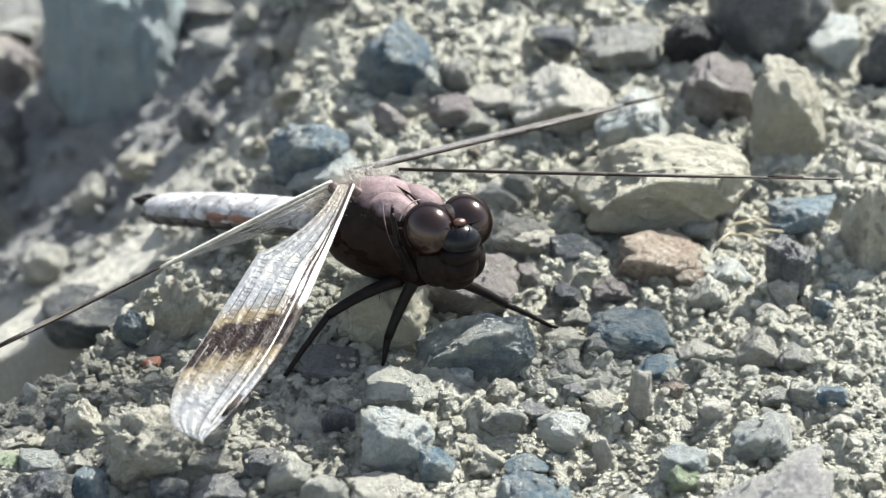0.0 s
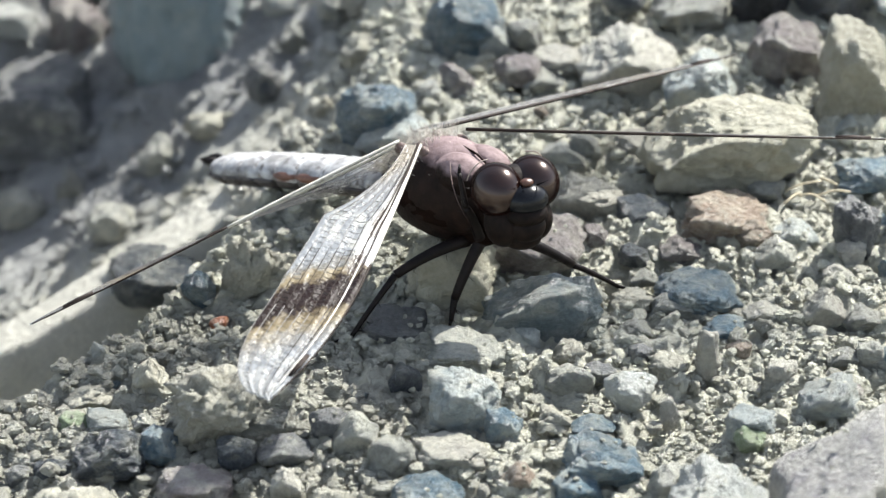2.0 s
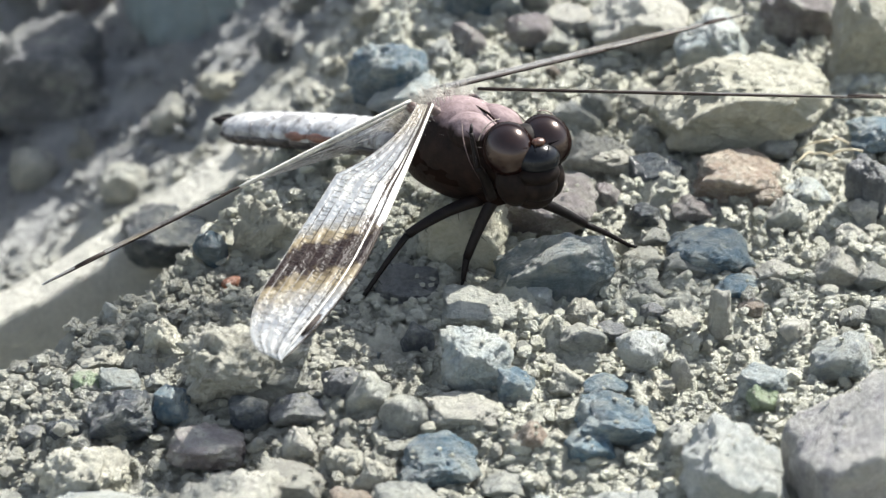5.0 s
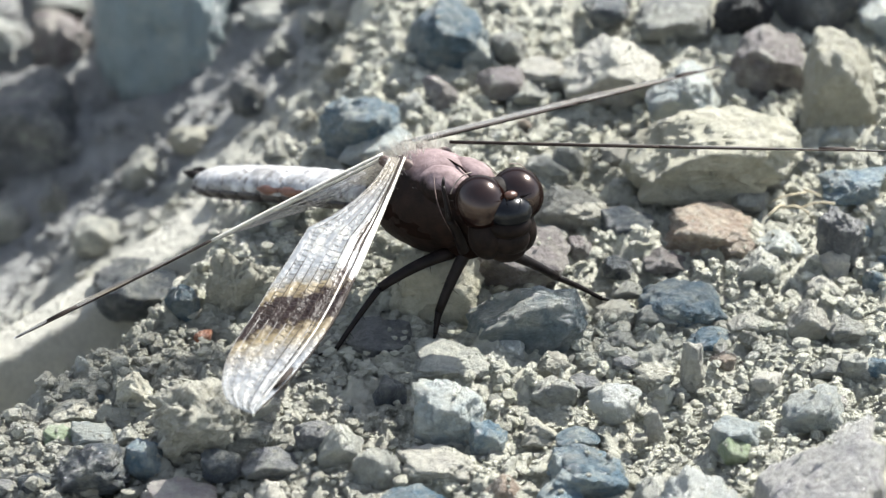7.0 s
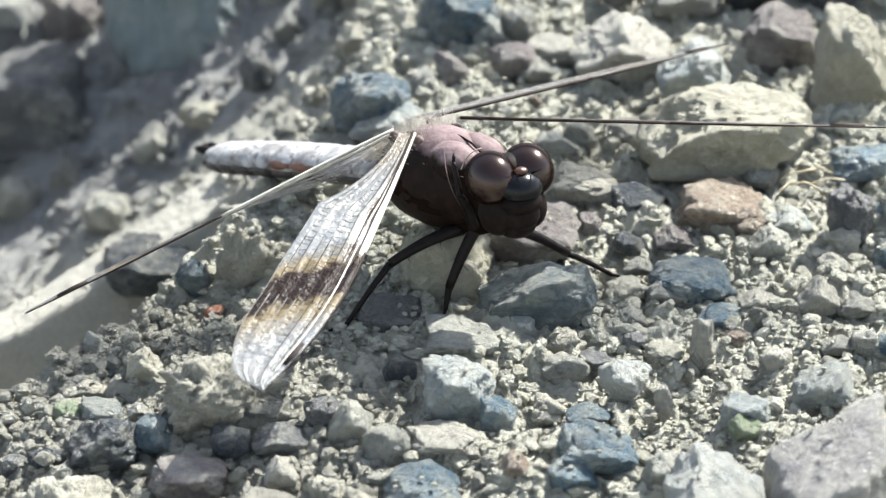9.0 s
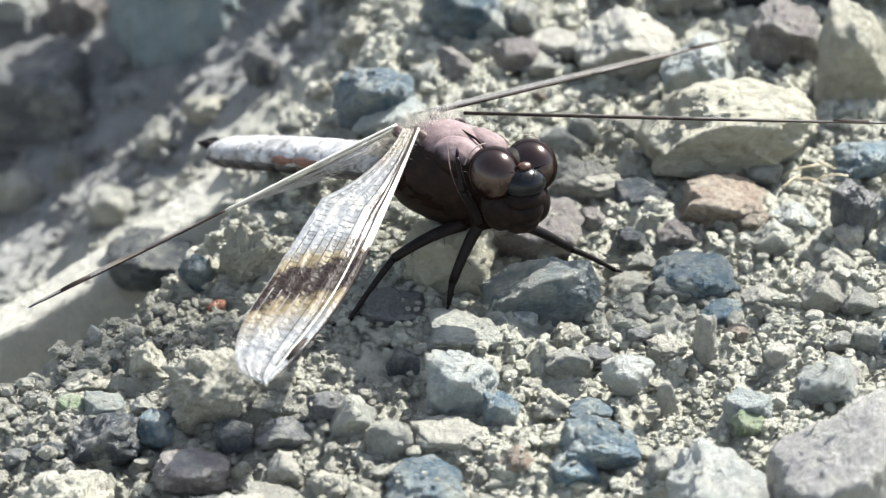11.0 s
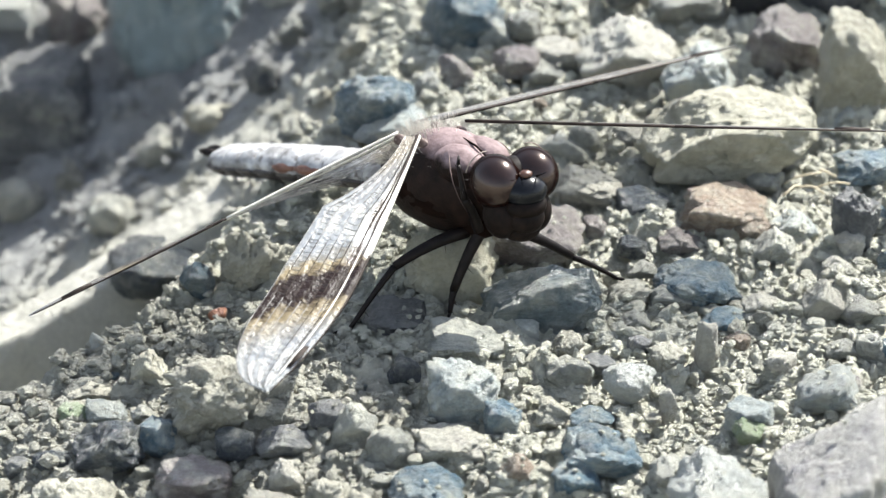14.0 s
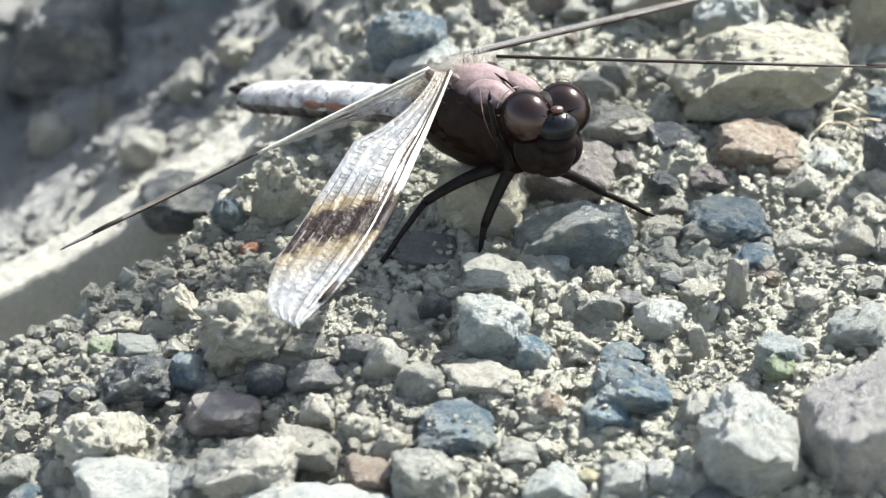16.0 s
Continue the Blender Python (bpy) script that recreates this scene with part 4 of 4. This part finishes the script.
def build_dragonfly():
    body = new("dragonfly")
    body.matrix_basis = pose(-0.43 * MM, -9.99 * MM, 9.52 * MM, 0, 0, -50)
    tagged(body, "brown dragonfly with dark-banded clear wings resting on gravel", "dragonfly")
    v, f = thorax_shape()
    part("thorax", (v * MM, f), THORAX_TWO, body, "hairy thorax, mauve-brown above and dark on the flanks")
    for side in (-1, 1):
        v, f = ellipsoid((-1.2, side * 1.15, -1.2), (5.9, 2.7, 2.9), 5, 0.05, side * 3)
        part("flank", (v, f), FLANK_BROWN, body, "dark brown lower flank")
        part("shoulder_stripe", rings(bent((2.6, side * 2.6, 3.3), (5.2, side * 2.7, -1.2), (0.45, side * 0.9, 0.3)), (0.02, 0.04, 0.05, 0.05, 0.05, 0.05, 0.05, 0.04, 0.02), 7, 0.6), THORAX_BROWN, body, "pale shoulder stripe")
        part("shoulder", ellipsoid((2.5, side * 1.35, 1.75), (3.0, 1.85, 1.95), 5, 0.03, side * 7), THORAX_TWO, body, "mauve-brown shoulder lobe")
        for x in (-1.3, -4.4):
            part("wing_base", ellipsoid((x - 0.2, side * 2.1, 2.85 + 0.2 * (x + 1.3)), (0.8, 0.45, 0.5), 3, 0.1, x), THORAX_BROWN, body, "mauve-brown plate at a wing root")
    part("back_ridge", rings([(5.2, 0, 2.7), (3.0, 0, 3.55), (0.5, 0, 3.75), (-2.0, 0, 3.3)], (0.05, 0.1, 0.11, 0.05), 7), FLANK_BROWN, body, "dark ridge line along the back")
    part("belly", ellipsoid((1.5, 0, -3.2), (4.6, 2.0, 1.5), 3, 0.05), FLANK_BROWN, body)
    rng = random.Random(3)
    tufts = []
    for _ in range(1900):
        s, a = rng.uniform(-9.5, 4.6), rng.uniform(-1.9, 1.9)
        if s > -1.0 and rng.random() < 0.85 or abs(a) > 1.2:
            continue
        r = 3.9 * max(0.25, math.sin(math.pi * min(0.97, max(0.03, (s + 8.2) / 13.6))) ** 0.62)
        p = Vector((s, r * 0.92 * math.sin(a), r * 1.06 * math.cos(a) - 0.6 + 0.19 * s))
        d = (Vector((-0.5, math.sin(a), math.cos(a))) + Vector((rng.uniform(-0.5, 0.5), rng.uniform(-0.5, 0.5), rng.uniform(-0.3, 0.5)))).normalized()
        length = rng.uniform(0.7, 2.0) if s < -1.0 else rng.uniform(0.3, 0.8)
        tufts.append(rings([p - d * 0.3, p + d * length * 0.6, p + d * length + Vector((-0.1, 0, 0.05))], (0.028, 0.022, 0.008), 3, cap=False))
    tagged(part("hair", joined(tufts), HAIR_PALE, body, "pale fine hairs"), kind="stuff")

    # head: its own origin at the neck, so that it can turn
    neck = Vector((6.6, 0, 1.1))
    part("neck", rings([(4.6, 0, 0.8), (7.2, 0, 1.2)], (1.5, 1.2), 12), FLANK_BROWN, body)

    def local(data):
        return [Vector(p) - neck * MM for p in data[0]], data[1]
    skull = part("head", local(ellipsoid((8.2, 0, 1.4), (2.1, 3.0, 2.9), 4)), JAW_BROWN, body, "dark brown head")
    skull.matrix_basis = pose(*(neck * MM), 0, 0, -11)
    for side in (-1, 1):
        eye = part("eye", local(ellipsoid((8.35, side * 1.75, 2.5), (2.5, 2.2, 2.3), 5)), EYE_BROWN, skull, "glossy dark brown compound eye")
        part("eye_rim", [q for q in local(rings([(6.9, side * (1.98 + 1.93 * math.cos(a)), 2.35 + 2.35 * math.sin(a)) for a in [0.35 + 0.1 * k for k in range(14)]], [0.055] * 14, 7))], STRIPE_CREAM, eye, "pale rim behind the eye")
        part("antenna", local(rings([(10.9, side * 0.7, 3.4), (11.5, side * 0.9, 3.8), (11.9, side * 1.1, 4.1)], (0.1, 0.05, 0.02), 5)), LEG_BLACK, skull)
        part("cheek", local(ellipsoid((9.0, side * 1.5, -0.4), (1.9, 1.5, 2.0), 4)), JAW_BROWN, skull)
    part("forehead", local(ellipsoid((10.25, 0, 2.05), (1.65, 1.95, 1.4), 4)), FACE_BLACK, skull, "shiny blue-black forehead")
    part("vertex", local(ellipsoid((10.35, 0, 3.55), (0.5, 0.6, 0.35), 3)), VERTEX_ORANGE, skull, "small orange-brown bump between the eyes")
    part("upper_lip", local(ellipsoid((10.35, 0, 0.75), (1.55, 1.9, 1.1), 4)), JAW_BROWN, skull)
    part("mouth", local(ellipsoid((10.1, 0, -0.45), (1.65, 1.8, 1.5), 4)), JAW_BROWN, skull)
    part("jaw", local(ellipsoid((9.6, 0, -1.5), (1.7, 1.75, 1.2), 4)), JAW_BROWN, skull)

    # abdomen, drooping slightly, hinged at its base
    hinge = Vector((-7.2, 0, -2.2))
    end = Vector((-33.5, 0, -9.5))

    def down(s):
        p = hinge.lerp(end, s)
        return p + Vector((0, 0, 0.25 * math.sin(math.pi * s))) - hinge
    cuts = (0.0, 0.09, 0.2, 0.33, 0.46, 0.58, 0.69, 0.79, 0.88, 0.955, 1.0)

    def girth(s):
        return (2.55 - 0.4 * s + 0.2 * math.sin(math.pi * s)) * (1 - 0.4 * (max(0, s - 0.88) / 0.12) ** 2)
    tail = None
    for k in range(len(cuts) - 1):
        s0, s1 = cuts[k], cuts[k + 1]
        steps = 7
        ss = [s0 + (s1 - s0) * i / steps for i in range(steps + 1)]
        rr = [girth(s) * (1 - 0.15 * (abs(2 * i / steps - 1) ** 5)) for i, s in enumerate(ss)]
        data = rings([down(s) for s in ss], rr, 28, 0.56)
        if tail is None:
            tail = part("abdomen", data, PRUINOSE, body, "flattened abdomen with whitish-blue bloom")
            tail.matrix_basis = pose(*(hinge * MM))
        else:
            part("segment", data, PRUINOSE, tail)
        for side in (-1, 1):
            rusty = k in (3, 4)
            pts = [down(s) + Vector((0, side * girth(s) * (0.86 if rusty else 0.93), (0.0 if rusty else -0.23) * girth(s))) for s in ss]
            part("side_spot" if rusty else "side_edge", rings(pts, [0.36 * math.sin(0.35 + 2.45 * i / steps) * (1.6 if rusty else 0.9) for i in range(steps + 1)], 9, 0.9), SPOT_ORANGE if rusty else BELLY_BLACK, tail, "rust-coloured side spot" if rusty else "dark side edge")
        part("belly_plate", rings([down(s) + Vector((0, 0, -0.6)) for s in ss], [0.94 * r for r in rr], 20, 0.5), BELLY_BLACK, tail)
    for side in (-1, 1):
        p = down(1.0)
        part("tail_clasper", rings([p + Vector((0.4, side * 0.35, 0.4)), p + Vector((-1.2, side * 0.6, 0.35)), p + Vector((-2.3, side * 0.5, 0.1))], (0.48, 0.4, 0.14), 8), LEG_BLACK, tail, "dark tail clasper")

    wing("forewing", (-1.5, -2.5, 3.6), (15.5, -31.9, -4.9), (0.14, -0.13, 0.97), 6.3, False, FILM_FORE, body, 0.22, 2.4)
    wing("hindwing", (-4.6, -2.3, 2.9), (-17.29, -32.37, -10.04), (-0.515, -0.125, 0.85), 10.0, True, FILM_HIND, body, 0.12, 1.6, -22)
    wing("forewing", (-1.2, 2.3, 3.9), (23.98, 30.76, 3.44), (-0.275, 0.262, 0.925), 8.2, False, FILM_CLEAR, body, 0.1)
    wing("hindwing", (-4.3, 2.2, 3.1), (-4.24, 37.14, 1.07), (-0.405, 0.05, 0.91), 10.0, True, FILM_HIND, body, 0.1)
    leg("leg", ((3.3, -1.2, -3.9), (1.45, -7.65, -6.0), (0.65, -12.0, -10.95), (-0.15, -13.3, -11.2)), (0.62, 0.32), body, 1)
    leg("leg", ((4.4, -0.5, -3.6), (4.05, -3.3, -8.6), (4.3, -3.9, -10.4), (4.5, -4.3, -10.95)), (0.6, 0.34), body, 2)
    leg("leg", ((5.2, 1.4, -3.7), (7.3, 7.2, -7.3), (8.9, 11.0, -9.9), (9.4, 12.1, -10.4)), (0.56, 0.3), body, 3)
    leg("leg", ((2.0, 1.3, -3.9), (1.2, 7.0, -4.8), (0.2, 10.8, -8.9), (0.0, 11.8, -9.3)), (0.5, 0.27), body, 4)
    leg("leg", ((0.4, -1.3, -3.9), (-2.0, 2.5, -4.2), (-3.0, 5.5, -8.2), (-3.3, 6.3, -9.0)), (0.5, 0.27), body, 5)
    leg("leg", ((0.4, 1.3, -3.9), (-2.6, 5.6, -4.6), (-4.4, 8.6, -8.6), (-4.9, 9.5, -9.0)), (0.5, 0.27), body, 6)
    leg("leg", ((5.3, -1.6, -3.0), (5.6, -3.4, 0.4), (4.6, -3.3, 3.2), (4.2, -2.9, 3.8)), (0.5, 0.3), body, 7)
    return body, skull, tail, neck, hinge


def straw(x, y, length, turn, rise, seed):
    """A bit of dry stalk lying on the crumbs."""
    rng = random.Random(seed)
    pts = [(length * (i / 8 - 0.5), 0.12 * math.sin(i * 0.7 + seed), 0.25 * math.sin(i * 0.45)) for i in range(9)]
    ob = mesh_object("straw", *rings(pts, [0.07 + 0.04 * rng.random() for _ in pts], 6), STRAW)
    z = float(ground_height(np.array([x]), np.array([y]))[0]) + rise
    ob.matrix_basis = pose(x * MM, y * MM, z * MM, 0, rng.uniform(-12, 12), turn)
    tagged(ob, "thin dry pale stalk lying on the gravel", "straw", "dry stalks")


straw(31.0, 7.2, 3.6, 20, 0.8, 1)
straw(32.7, 8.2, 3.0, -35, 0.8, 2)
straw(29.8, 5.1, 2.6, 50, 0.8, 3)
straw(33.5, 5.9, 3.2, 5, 0.8, 4)
straw(31.6, 5.2, 2.4, -15, 0.8, 5)
straw(15.8, -44.9, 3.4, 8, 0.8, 6)
straw(29.2, 10.4, 2.2, 70, 0.8, 7)

DRAGONFLY, HEAD, TAIL, NECK, HINGE = build_dragonfly()


def motions():
    n = [c * MM for c in NECK]
    h = [c * MM for c in HINGE]
    still, turned = pose(*n, 0, 0, -11), pose(*n, 34, -5, -20)
    walk(HEAD, [(0.0, still), (14.2, still), (14.3, turned), (14.6, pose(*n, 31, -4, -19)), (14.7, still), (16.0, still)])
    rest = pose(*h)
    walk(TAIL, [(0.0, rest), (14.0, rest), (14.5, pose(*h, 0, -0.7, 0.3)), (15.0, pose(*h, 0, -1.3, 0.8)), (16.0, pose(*h, 0, -0.4, 0.6))])


motions()
